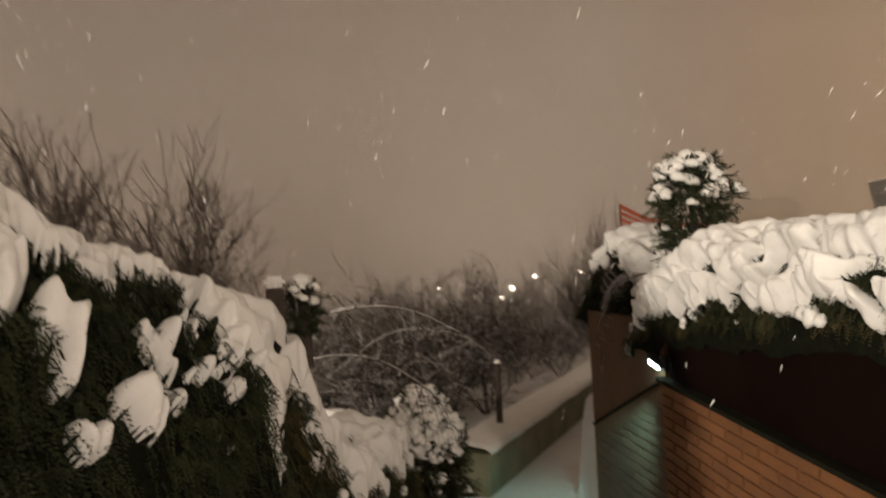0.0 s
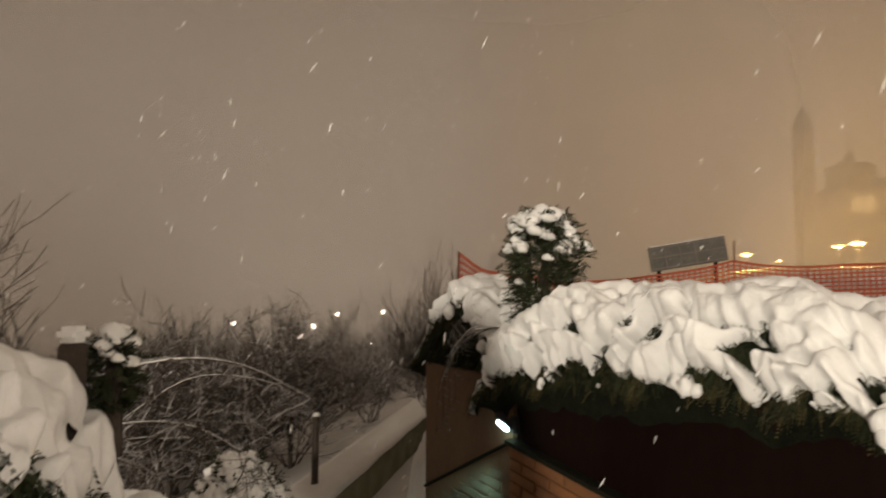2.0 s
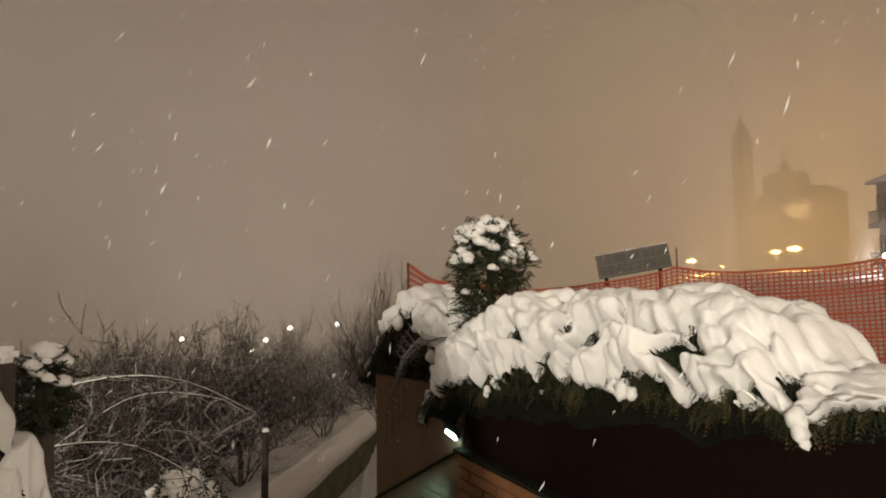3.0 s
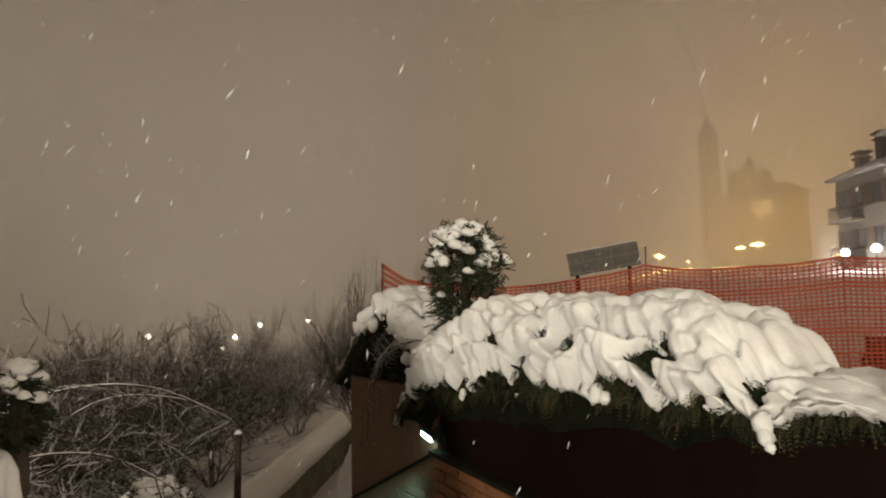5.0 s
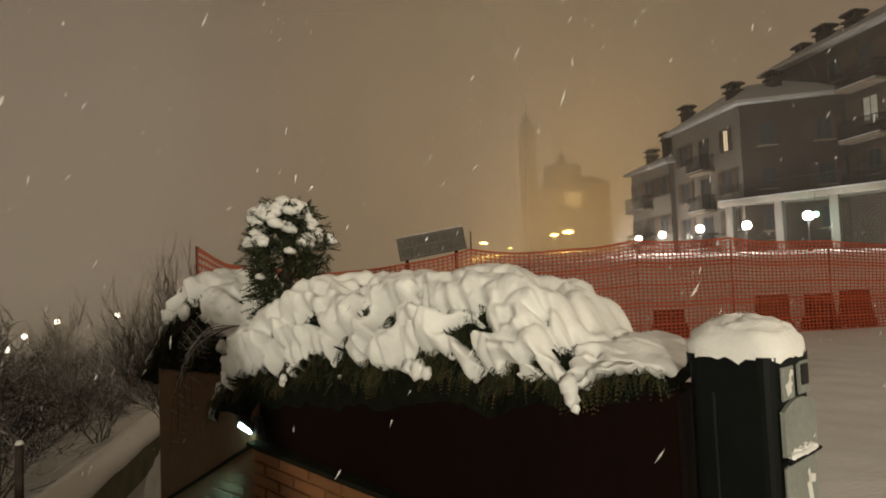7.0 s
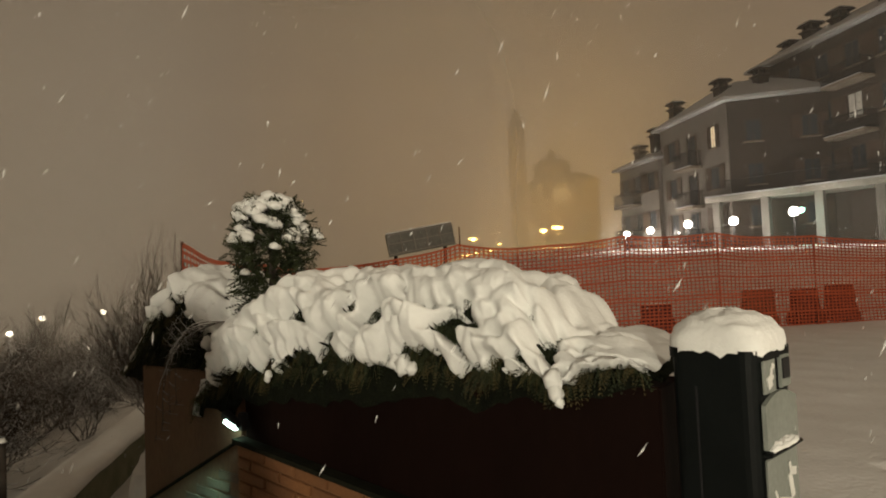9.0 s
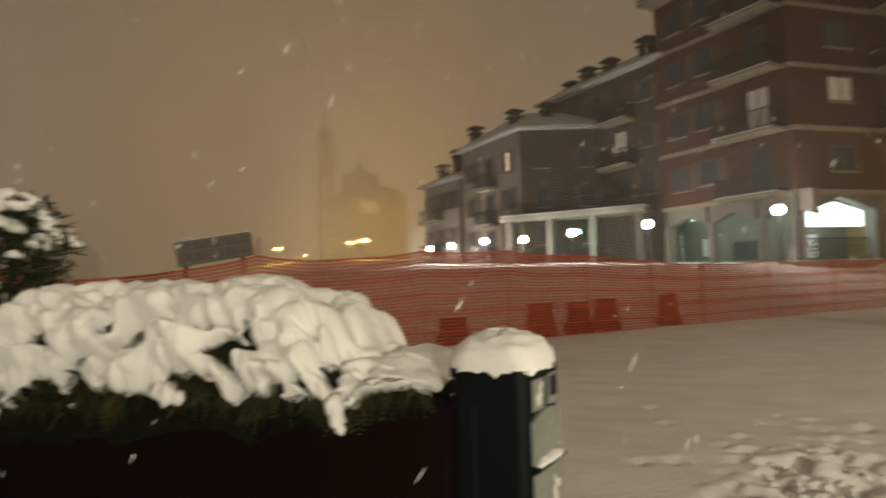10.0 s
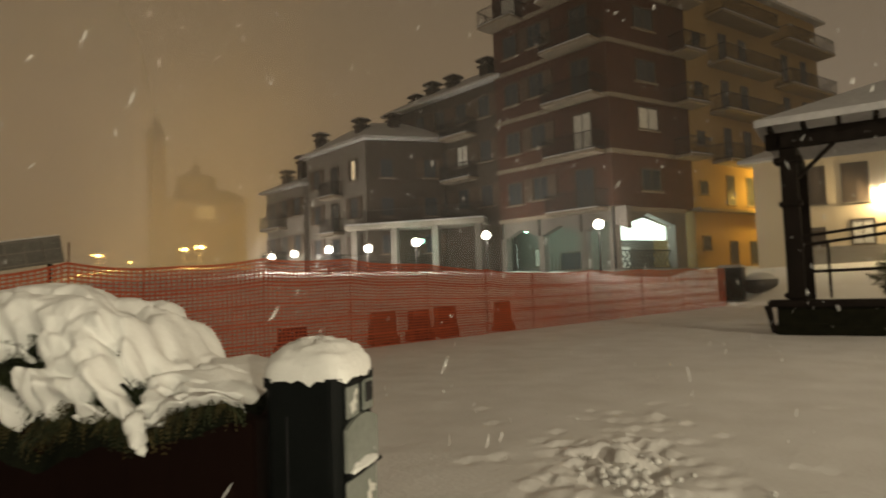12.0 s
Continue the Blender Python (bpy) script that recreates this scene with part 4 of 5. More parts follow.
window(apt, FB, 2.0, 2.2, 1.6, 1.9, LIT_SHOP)
window(apt, FB, 7.6, 2.0, 2.4, 1.2, None)
window(apt, FB, 4.8, 2.3, 1.2, 1.3, LIT_PALE)
bm = bmesh.new()
for k in range(11):
    box_into(bm, (0.05, 0.04, 1.2), (0.5 + k * 0.34, 0, 0.55), (0, 38, 0))
    box_into(bm, (0.05, 0.04, 1.2), (0.5 + k * 0.34, 0, 0.55), (0, -38, 0))
box_into(bm, (4.0, 0.06, 0.06), (2.2, 0, 1.05))
box_into(bm, (4.0, 0.06, 0.06), (2.2, 0, 0.05))
bm.transform(FF.m(0.4, -0.2, AR_FLOOR))
part("lattice_railing", bm, DARK_METAL, apt, "dark lattice railing before the shop")
part("downpipe", cyl(0.07, 0.07, (27.62, 19.1, 0.9), (27.62, 19.1, 5.3), 10), DARK_METAL, apt)

# --- middle block, dark, further along the street
mid = thing("apartment_block", (0, 0, 0), 0, "dark brown apartment block with snowy roof and chimneys", "building")
MP = [(27.9, 38.6), (27.9, 27.45), (37, 32.1), (38, 38.6)]
v, f = prism(MP, 0.9, 14.6)
obj("wall", v, f, BROWN_PLASTER, mid)
hip_roof(mid, MP, 14.62, 2.2, 0.9, 0.4)
FM = Face(MP[0], MP[1])
for z in (6.4, 9.4, 12.4):
    for u in (1.2, 3.4, 5.6, 7.8, 10.0):
        window(mid, FM, u, z, 1.1, 1.5, LIT_PALE if (z == 9.4 and u == 7.8) else None, True)
    balcony(mid, FM, 6.4, 9.2, z - 0.9, 1.0)
for y, h in ((37.2, 16.2), (35.3, 16.7), (33.0, 16.6), (29.6, 16.9)):
    chimney(mid, 29.4, y, 15.0, h - 0.5, 0.8)

# --- grey block that stands forward, with its lower neighbour
grey = thing("town_house", (0, 0, 0), 0, "pale grey plastered town house with snowy hip roof and chimneys", "house")
G0, G1, G2, G3 = (23.0, 43.4), (22.9, 35.4), (28.6, 32.4), (31.0, 43.4)
v, f = prism([G0, G1, G2, G3], 0.9, 11.55)
obj("wall", v, f, GREY_PLASTER, grey)
hip_roof(grey, [G0, G1, G2, G3], 11.57, 2.0, 0.7, 0.35)
GL, GR = Face(G0, G1), Face(G1, G2)
# thin dark slab over the grey wall: the shade of this side as colour
part("side_wall", slab(GR, 0.05, GR.len, -0.02, 0.05, 0.9, 11.54), BROWN_PLASTER, grey, "thin dark slab that gives the house side its shade")
for z in (3.6, 6.2, 8.9):
    for u in (1.6, 6.6):
        lit = z == 8.9 and u == 6.6
        window(grey, GL, u, z, 0.6 if lit else 1.0, 1.5, LIT_WARM if lit else None, True)
    window(grey, GL, 4.1, z - 0.8, 1.1, 2.2)
    balcony(grey, GL, 3.1, 5.2, z - 0.85, 0.9)
    for u in (1.5, 4.6):
        window(grey, GR, u, z, 1.0, 1.4, None, u > 2).location += Vector((GR.n.x, GR.n.y, 0)) * 0.055
for x, y, h in ((23.8, 37.0, 12.9), (23.9, 42.6, 13.0), (26.0, 36.0, 13.4)):
    chimney(grey, x, y, 11.6, h, 0.7)
low = thing("town_house", (0, 0, 0), 0, "lower grey town house far along the street", "house")
L0, L1, L2, L3 = (22.6, 49.4), (22.7, 43.5), (30, 43.5), (31, 49.4)
v, f = prism([L0, L1, L2, L3], 0.9, 9.5)
obj("wall", v, f, GREY_PLASTER, low)
hip_roof(low, [L0, L1, L2, L3], 9.52, 1.6, 0.7, 0.35)
LF = Face(L0, L1)
for z in (4.2, 7.2):
    for u in (1.0, 3.0, 5.0):
        window(low, LF, u, z, 1.0, 1.5, None, True)
    balcony(low, LF, 0.3, 3.4, z - 0.8, 0.9)
chimney(low, 23.6, 45.0, 10.3, 11.6, 0.7)
chimney(low, 23.6, 47.6, 9.9, 10.8, 0.7)
# canopy over the far arcade
can = thing("arcade_canopy", (0, 0, 0), 0, "low arcade with snowy canopy along the street", "arcade")
FCN = Face((22.2, 36.6), (27.2, 28.2))
bm = slab(FCN, 0, FCN.len, -2.0, 0.6, 5.25, 5.6, 0.03)
part("roof_slab", bm, CONCRETE_GREY, can)
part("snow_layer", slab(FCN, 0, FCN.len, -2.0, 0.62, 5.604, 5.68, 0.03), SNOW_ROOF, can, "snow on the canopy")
for k in range(4):
    part("pillar", slab(FCN, 0.4 + k * 2.9, 0.85 + k * 2.9, 0.0, 0.45, 0.9, 5.25, 0.02), ARCADE, can)
bmr = bmesh.new()
box_into(bmr, (FCN.len, 0.04, 0.05), (FCN.len / 2, -0.5, 0.85))
for k in range(60):
    box_into(bmr, (0.02, 0.02, 0.85), (FCN.len * k / 59, -0.5, 0.43))
bmr.transform(FCN.m(0, 0, 5.68))
part("railing", bmr, DARK_METAL, can)


# ---------------------------------------------------------------- street lamps


def globe_lamp(x, y, z, colour, m, watts, r=0.26, label="street lamp with a glowing white globe", group="globe lamps along the street"):
    g = float(ground_z(x, y))
    root = thing("street_lamp", (x, y, g), 0, label, "street lamp", group)
    part("post", cyl(0.07, 0.045, (0, 0, 0), (0, 0, z - g - r * 0.9), 10), DARK_METAL, root)
    part("collar", cyl(0.10, 0.12, (0, 0, z - g - r * 1.1), (0, 0, z - g - r * 0.75), 10), DARK_METAL, root)
    gl = part("globe", ball(r, (0, 0, z - g), seg=14), m, root, "glowing globe", True)
    lamp_at("globe_light", (x - 0.10, y - r * 1.3, z - 0.05), watts, colour, 0.06)


WHITE_LIGHT, GREEN_LIGHT = (1.0, 0.90, 0.80), (0.45, 1.0, 0.82)
for x, y, z in ((20.9, 45.4, 3.95), (20.6, 41.3, 3.95), (20.4, 36.3, 3.95), (21.4, 33.2, 3.85), (22.9, 30.2, 4.05), (24.3, 25.5, 4.15), (25.6, 18.75, 4.2)):
    globe_lamp(x, y, z, WHITE_LIGHT, GLOBE, 350)


def green_lamp(x, y, z):
    root = thing("ceiling_lamp", (x, y, z), 0, "small greenish arcade lamp hanging under the ceiling", "ceiling lamp", "arcade lamps")
    part("rod", cyl(0.015, 0.015, (0, 0, 0.1), (0, 0, 5.3 - z), 6), DARK_METAL, root)
    gl = part("bulb", ball(0.15, seg=12), GLOBE_GREEN, root, "glowing greenish glass", True)
    lamp_at("arcade_light", (x - 0.1, y, z - 0.24), 80, GREEN_LIGHT, 0.06)


for x, y, z in ((29.6, 26.8, 4.7), (29.6, 23.4, 4.7), (24.0, 30.9, 4.2)):
    green_lamp(x, y, z)
lamp_at("shop_glow", (31.6, 19.6, 4.2), 150, (0.75, 1.0, 0.92), 0.3)

# ---------------------------------------------------------------- cream house behind the pavilion
house = thing("house", (0, 0, 0), 0, "cream plastered house with brown shutters and a wall lamp", "house")
H0, H1, H2, H3 = (32.6, 13.6), (32.9, 11.9), (36.0, 1.0), (44, 3.5)
HP = [H0, H1, H2, H3, (40, 12.6)]
v, f = prism(HP, 0.9, 7.2)
obj("wall", v, f, CREAM_PLASTER, house)
part("plinth", slab(Face(H1, H2), 0, 11.3, -0.05, 0.06, 0.9, 2.6), CONCRETE_GREY, house)
hip_roof(house, HP, 7.22, 2.0, 0.8, 0.3)
HF = Face(H1, H2)
for u in (0.95, 2.75, 5.2):
    window(house, HF, u, 4.75, 1.15, 1.95, SHUTTER)
window(house, HF, 0.95, 2.4, 0.9, 1.2, SHUTTER)
window(house, HF, 2.95, 2.6, 1.0, 1.3, LIT_PALE)
hl = thing("wall_lantern", (*(HF.m(3.9, 0.35, 5.2).translation),), HF.yaw, "glowing lantern on a bracket on the cream house", "wall lantern")
part("bracket", box((0.05, 0.36, 0.05), (0, 0.17, 0.2)), DARK_METAL, hl)
gl = part("glass", ball(0.22, seg=12), GLOBE, hl, "glowing glass", True)
lamp_at("house_light", HF.m(3.9, 0.40, 4.90).translation, 520, (1.0, 0.76, 0.42), 0.05)
# sodium lamp in the lane that turns the wing yellow
sl = thing("street_lamp", (41.6, 14.9, 1.8), 0, "tall lane lamp with amber light", "street lamp")
part("post", cyl(0.07, 0.05, (0, 0, 0), (0, 0, 5.2), 10), DARK_METAL, sl)
g2 = part("head", box((0.5, 0.25, 0.12), (0, 0.1, 5.25), bevel=0.03), SODIUM, sl, "amber glass head")
lamp_at("lane_light", (41.6, 15.0, 6.7), 1300, (1.0, 0.60, 0.10), 0.2)

# ---------------------------------------------------------------- pavilion with a planter
pav = thing("pavilion", (0, 0, 0), 0, "dark timber pavilion with snowy roof, railings and a stone planter base", "pavilion")
PF = Face((13.25, 6.25), (14.9, -0.6))
part("post", slab(PF, 0.28, 0.62, -0.45, -0.12, 0.0, 4.25, 0.02), WOOD_DARK, pav)
for zz, ex in ((0.82, 0.07), (2.9, 0.06), (3.9, 0.12)):
    part("post_ring", slab(PF, 0.28 - ex, 0.62 + ex, -0.45 - ex, -0.12 + ex, zz, zz + 0.12, 0.02), WOOD_DARK, pav)
part("post", slab(PF, 5.6, 5.94, -0.45, -0.12, 0.0, 4.25, 0.02), WOOD_DARK, pav)
part("post", slab(PF, 0.28, 0.62, -4.6, -4.25, 0.0, 4.25, 0.02), WOOD_DARK, pav)
part("beam", slab(PF, 0.0, 6.3, -0.42, -0.16, 4.25, 4.62, 0.02), WOOD_DARK, pav)
part("beam", slab(PF, 0.3, 0.56, -4.9, 0.0, 4.22, 4.58, 0.02), WOOD_DARK, pav)
bm = bmesh.new()
for k in range(10):
    box_into(bm, (0.10, 0.9, 0.12), (0.15 + 0.66 * k, 0.1, 4.64))
bm.transform(PF.m(0, 0, 0))
part("rafter_ends", bm, WOOD_DARK, pav)
rv, rf = [], []
for (u, o, z) in ((-0.15, 0.35, 4.70), (6.5, 0.35, 4.70), (6.5, -5.2, 4.70), (-0.15, -5.2, 4.70), (2.4, -2.3, 5.75), (4.0, -2.3, 5.75)):
    p = PF.m(u, o, z).translation
    rv.append(tuple(p))
for (u, o, z) in ((-0.15, 0.35, 4.86), (6.5, 0.35, 4.86), (6.5, -5.2, 4.86), (-0.15, -5.2, 4.86), (2.4, -2.3, 5.95), (4.0, -2.3, 5.95)):
    p = PF.m(u, o, z).translation
    rv.append(tuple(p))
rf = [(0, 1, 5, 4), (1, 2, 5), (2, 3, 4, 5), (3, 0, 4)]
rf = [tuple(reversed(q)) for q in rf] + [tuple(i + 6 for i in q) for q in rf] + [(0, 1, 7, 6), (1, 2, 8, 7), (2, 3, 9, 8), (3, 0, 6, 9)]
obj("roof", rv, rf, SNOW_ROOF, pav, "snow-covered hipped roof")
for k in range(2):
    part("brace", cyl(0.05, 0.05, PF.m(0.62 if k == 0 else 5.6, -0.28, 3.55).translation, PF.m(1.35 if k == 0 else 4.9, -0.28, 4.25).translation, 8), WOOD_DARK, pav)
pl = part("planter_wall", slab(PF, 0.05, 6.2, -0.35, 0.0, 0.0, 0.62, 0.02), COPING, pav, "dark stone planter wall")
part("planter_rim", slab(PF, -0.12, 6.3, -0.42, 0.10, 0.62, 0.78, 0.03), WOOD_DARK, pav, "dark rim")
part("planter_foot", slab(PF, 0.0, 6.25, -0.33, 0.04, 0.0, 0.22, 0.02), COPING, pav)
part("planter_bracket", cyl(0.05, 0.08, PF.m(-0.02, 0.02, 0.05).translation, PF.m(-0.12, 0.06, 0.66).translation, 8), WOOD_DARK, pav)
for k, (z0, z1) in enumerate(((1.15, 1.15), (1.75, 2.05), (1.95, 2.25))):
    part("rail", cyl(0.035, 0.035, PF.m(0.6, -0.3, z0 + 0.25).translation, PF.m(3.6, -0.9, z1 + 0.3).translation, 8), WOOD_DARK, pav)
for u in (1.1, 2.6):
    part("baluster", cyl(0.03, 0.03, PF.m(u, -0.45, 0.8).translation, PF.m(u, -0.45, 2.1).translation, 8), WOOD_DARK, pav)

crate = thing("site_box", (27.6, 13.0, gz0(27.6, 13.0)), 12, "black site box with snowy lid beside the net fence", "box")
part("body", box((1.2, 1.0, 1.45), (0, 0, 0.725), bevel=0.03), BIN_PAINT, crate)
part("lid", box((1.26, 1.06, 0.08), (0, 0, 1.49), bevel=0.02), DARK_METAL, crate)
part("lid_snow", box((1.2, 1.0, 0.12), (0, 0, 1.59), bevel=0.05), SNOW_ROOF, crate, "snow on the lid")
pile = thing("dark_sacks", (29.4, 12.4, gz0(29.4, 12.4)), 0, "low dark heap under snow beside the box", "heap")
part("heap", ball(0.9, (0, 0, 0.1), (1.7, 0.8, 0.55), 18), DARK_METAL, pile, smooth=True)
part("heap_snow", ball(0.9, (0, 0, 0.24), (1.5, 0.7, 0.5), 18), SNOW_ROOF, pile, "snow on the heap", smooth=True)

# ---------------------------------------------------------------- bare trees and shrubs under snow


def tube(vs, fs, pts, radii, seg=4):
    k0 = len(vs)
    for i, p in enumerate(pts):
        d = (pts[min(i + 1, len(pts) - 1)] - pts[max(i - 1, 0)]).normalized()
        x = d.orthogonal().normalized()
        y = d.cross(x)
        for k in range(seg):
            a = 2 * math.pi * k / seg
            vs.append(p + (x * math.cos(a) + y * math.sin(a)) * radii[i])
    for i in range(len(pts) - 1):
        for k in range(seg):
            a, b = k0 + i * seg + k, k0 + i * seg + (k + 1) % seg
            fs.append((a, b, b + seg, a + seg))


def grow(rng, vs, fs, p, d, length, radius, level, spread, lift, twig_r, droop=0.0, kids=(5, 8)):
    n = 5 if level > 0 else 3
    pts, rad = [p], [radius]
    for i in range(n):
        d = (d + Vector((rng.uniform(-1, 1), rng.uniform(-1, 1), rng.uniform(-1, 1))) * 0.20 + Vector((0, 0, lift - droop * i / n))).normalized()
        pts.append(pts[-1] + d * length / n)
        rad.append(max(twig_r * 0.7, radius * (1 - 0.75 * (i + 1) / n)))
    tube(vs, fs, pts, rad, 5 if level > 1 else 3)
    if level == 0:
        return
    for k in range(rng.randint(*kids)):
        t = rng.uniform(0.22, 1.0)
        i = min(int(t * n), n - 1)
        q = pts[i].lerp(pts[i + 1], t * n - i)
        side = Vector((rng.uniform(-1, 1), rng.uniform(-1, 1), rng.uniform(-0.4, 0.8))).normalized()
        nd = (d * (1 - spread) + side * spread).normalized()
        grow(rng, vs, fs, q, nd, length * rng.uniform(0.42, 0.72), max(twig_r, rad[i] * 0.55), level - 1, spread, lift, twig_r, droop, kids)


def bare_tree(name, at, height, label, seed, stems=1, spread=0.55, lift=0.10, level=3, material=None, twig_r=0.006, droop=0.0, trunk_r=0.06, kids=(5, 8), lean=0.25,
              category="tree", group="bare trees on the bank"):
    rng = random.Random(seed)
    root = thing(name, at, 0, label, category, group)
    tv, tf, cv, cf = [], [], [], []
    for s in range(stems):
        a = rng.uniform(0, 6.28)
        d = Vector((math.cos(a) * lean * (1 if stems > 1 else 0.2), math.sin(a) * lean * (1 if stems > 1 else 0.2), 1)).normalized()
        th = height * (0.38 if stems == 1 else 0.2)
        base = Vector((math.cos(a) * 0.08 * (stems > 1), math.sin(a) * 0.08 * (stems > 1), -0.15))
        top = base + d * th
        tube(tv, tf, [base, base.lerp(top, 0.5) + Vector((rng.uniform(-0.05, 0.05), rng.uniform(-0.05, 0.05), 0)), top], [trunk_r, trunk_r * 0.85, trunk_r * 0.7], 8)
        for k in range(4 if stems == 1 else 2):
            b = rng.uniform(0, 6.28)
            nd = (d + Vector((math.cos(b), math.sin(b), 0)) * rng.uniform(0.2, 0.9) * spread * 1.4).normalized()
            grow(rng, cv, cf, base.lerp(top, rng.uniform(0.75, 1.0)), nd, (height - th) * rng.uniform(0.7, 1.0), trunk_r * 0.6, level, spread, lift, twig_r, droop, kids)
    k = height / max(p.z for p in cv)
    tv, cv = [p * k for p in tv], [p * k for p in cv]
    obj("trunk", tv, tf, BARK, root)
    obj("crown", cv, cf, material or TWIG, root, "bare twigs lined with snow")
    return root


def gz(x, y):
    return float(ground_z(x, y))


bare_tree("bare_tree", (-8.5, 4.3, gz(-8.5, 4.3)), 5.7, "bare many-stemmed tree above the hedge", 5, stems=6, spread=0.42, lift=0.12, level=3, material=BARK, twig_r=0.011, kids=(4, 6))
bare_tree("bare_tree", (-9.6, 3.6, gz(-9.6, 3.6)), 6.0, "bare many-stemmed tree above the hedge", 6, stems=5, spread=0.42, lift=0.12, level=3, material=BARK, twig_r=0.011, kids=(4, 6))
bare_tree("bare_tree", (-8.9, 6.0, gz(-8.9, 6.0)), 5.5, "bare tree with fine upward twigs", 8, stems=4, spread=0.45, lift=0.10, level=3, material=BARK, twig_r=0.011, kids=(4, 6))
# thicket down the bank: four shrubs built, the rest copied
kinds = []
for k in range(5):
    x, y = -7.2 - 1.3 * k, 8.0 + 2.1 * k
    kinds.append(bare_tree("bare_shrub", (x, y, gz(x, y)), 3.1, "leafless shrub with snow on its twigs", 40 + k, stems=5, spread=0.6, lift=0.05, level=3, twig_r=0.011, trunk_r=0.04,
                           kids=(4, 6), lean=0.6, category="shrub", group="snowy thicket on the bank"))
rng = random.Random(77)
count = 0
while count < 50:
    y = rng.uniform(5.0, 34)
    x = rng.uniform(-7.0 - 0.55 * y, -5.9 - 0.02 * y)
    d = math.hypot(x + 1.5, y - 0.8)
    if d < 7.0:
        continue
    g = gz(x, y)
    want = 1.39 - d * rng.uniform(0.040, 0.125) - g
    if want < 1.2:
        continue
    ob = copy_thing(kinds[rng.randrange(5)], pose(x, y, g, 0, 0, rng.uniform(0, 360)))
    sc = min(want, 6.5) / 3.1
    ob.scale = (sc * rng.uniform(0.9, 1.2), sc * rng.uniform(0.9, 1.2), sc)
    count += 1
rng = random.Random(123)
for k in range(9):
    x, y = rng.uniform(-10.5, -5.8), rng.uniform(11, 21)
    d = math.hypot(x + 1.5, y - 0.8)
    bare_tree("bare_tree", (x, y, gz(x, y)), 1.39 - d * rng.uniform(0.0, 0.05) - gz(x, y), "slender bare sapling rising from the thicket", 200 + k, stems=1, spread=0.30, lift=0.14, level=2, material=BARK,
              twig_r=0.011, trunk_r=0.04, kids=(5, 8), group="slender saplings on the bank")
# flat-crowned small tree beyond the parapet
bare_tree("bare_tree", (-6.3, 9.6, gz(-6.3, 9.6)), 2.75, "small spreading tree with snow-lined flat crown", 61, stems=1, spread=0.85, lift=-0.02, level=3, twig_r=0.009, trunk_r=0.06, droop=0.12, kids=(5, 8))
bare_tree("bare_shrub", (-3.30, 6.75, gz(-3.0, 6.75)), 2.0, "feathery frosted shrub beside the net", 63, stems=7, spread=0.45, lift=0.10, level=2, material=TWIG, twig_r=0.0038, trunk_r=0.010, kids=(7, 10), category="shrub", group="snowy thicket on the bank")
bare_tree("bare_shrub", (-3.12, 6.95, gz(-3.0, 6.95)), 1.85, "feathery frosted shrub beside the net", 64, stems=7, spread=0.45, lift=0.10, level=2, material=TWIG, twig_r=0.0038, trunk_r=0.010, kids=(7, 10), category="shrub", group="snowy thicket on the bank")


def cane(points, r, name, label):
    c = [Vector(p) for p in points]
    pts = []
    for i in range(17):
        t = i / 16 * (len(c) - 1)
        k = min(int(t), len(c) - 2)
        p0, p1, p2, p3 = c[max(k - 1, 0)], c[k], c[k + 1], c[min(k + 2, len(c) - 1)]
        f_ = t - k
        pts.append(0.5 * ((2 * p1) + (p2 - p0) * f_ + (2 * p0 - 5 * p1 + 4 * p2 - p3) * f_ ** 2 + (3 * p1 - p0 - 3 * p2 + p3) * f_ ** 3))
    root = thing(name, tuple(c[0]), 0, label, "branch", "arching snowy branches")
    vs, fs = [], []
    tube(vs, fs, [p - c[0] for p in pts], [r * 0.75 * (1 - 0.6 * i / 16) for i in range(17)], 6)
    obj("stem", vs, fs, BARK, root)
    vs, fs = [], []
    tube(vs, fs, [p - c[0] + Vector((0, 0, r * 0.9)) for p in pts], [r * 0.55 * (1 - 0.5 * i / 16) * (0.8 + 0.5 * abs(nz(i * 0.7, r * 90))) for i in range(17)], 6)
    obj("snow_line", vs, fs, SNOW, root, "line of snow on the stem")
    rg = random.Random(int(r * 1e5) + len(points))
    vs, fs = [], []
    for _ in range(22 if r > 0.005 else 10):
        k = rg.randrange(3, 17)
        grow(rg, vs, fs, pts[k] - c[0], Vector((rg.uniform(-1, 1), rg.uniform(-1, 1), rg.uniform(-0.9, 0.3))).normalized(), rg.uniform(0.15, 0.5) * (0.8 if r > 0.005 else 0.22), 0.004 if r > 0.005 else 0.003, 1, 0.6, -0.05, 0.003 if r > 0.005 else 0.002, 0.1, (2, 4))
    tagged(obj("twig_tangle", vs, fs, TWIG, root), kind="stuff")


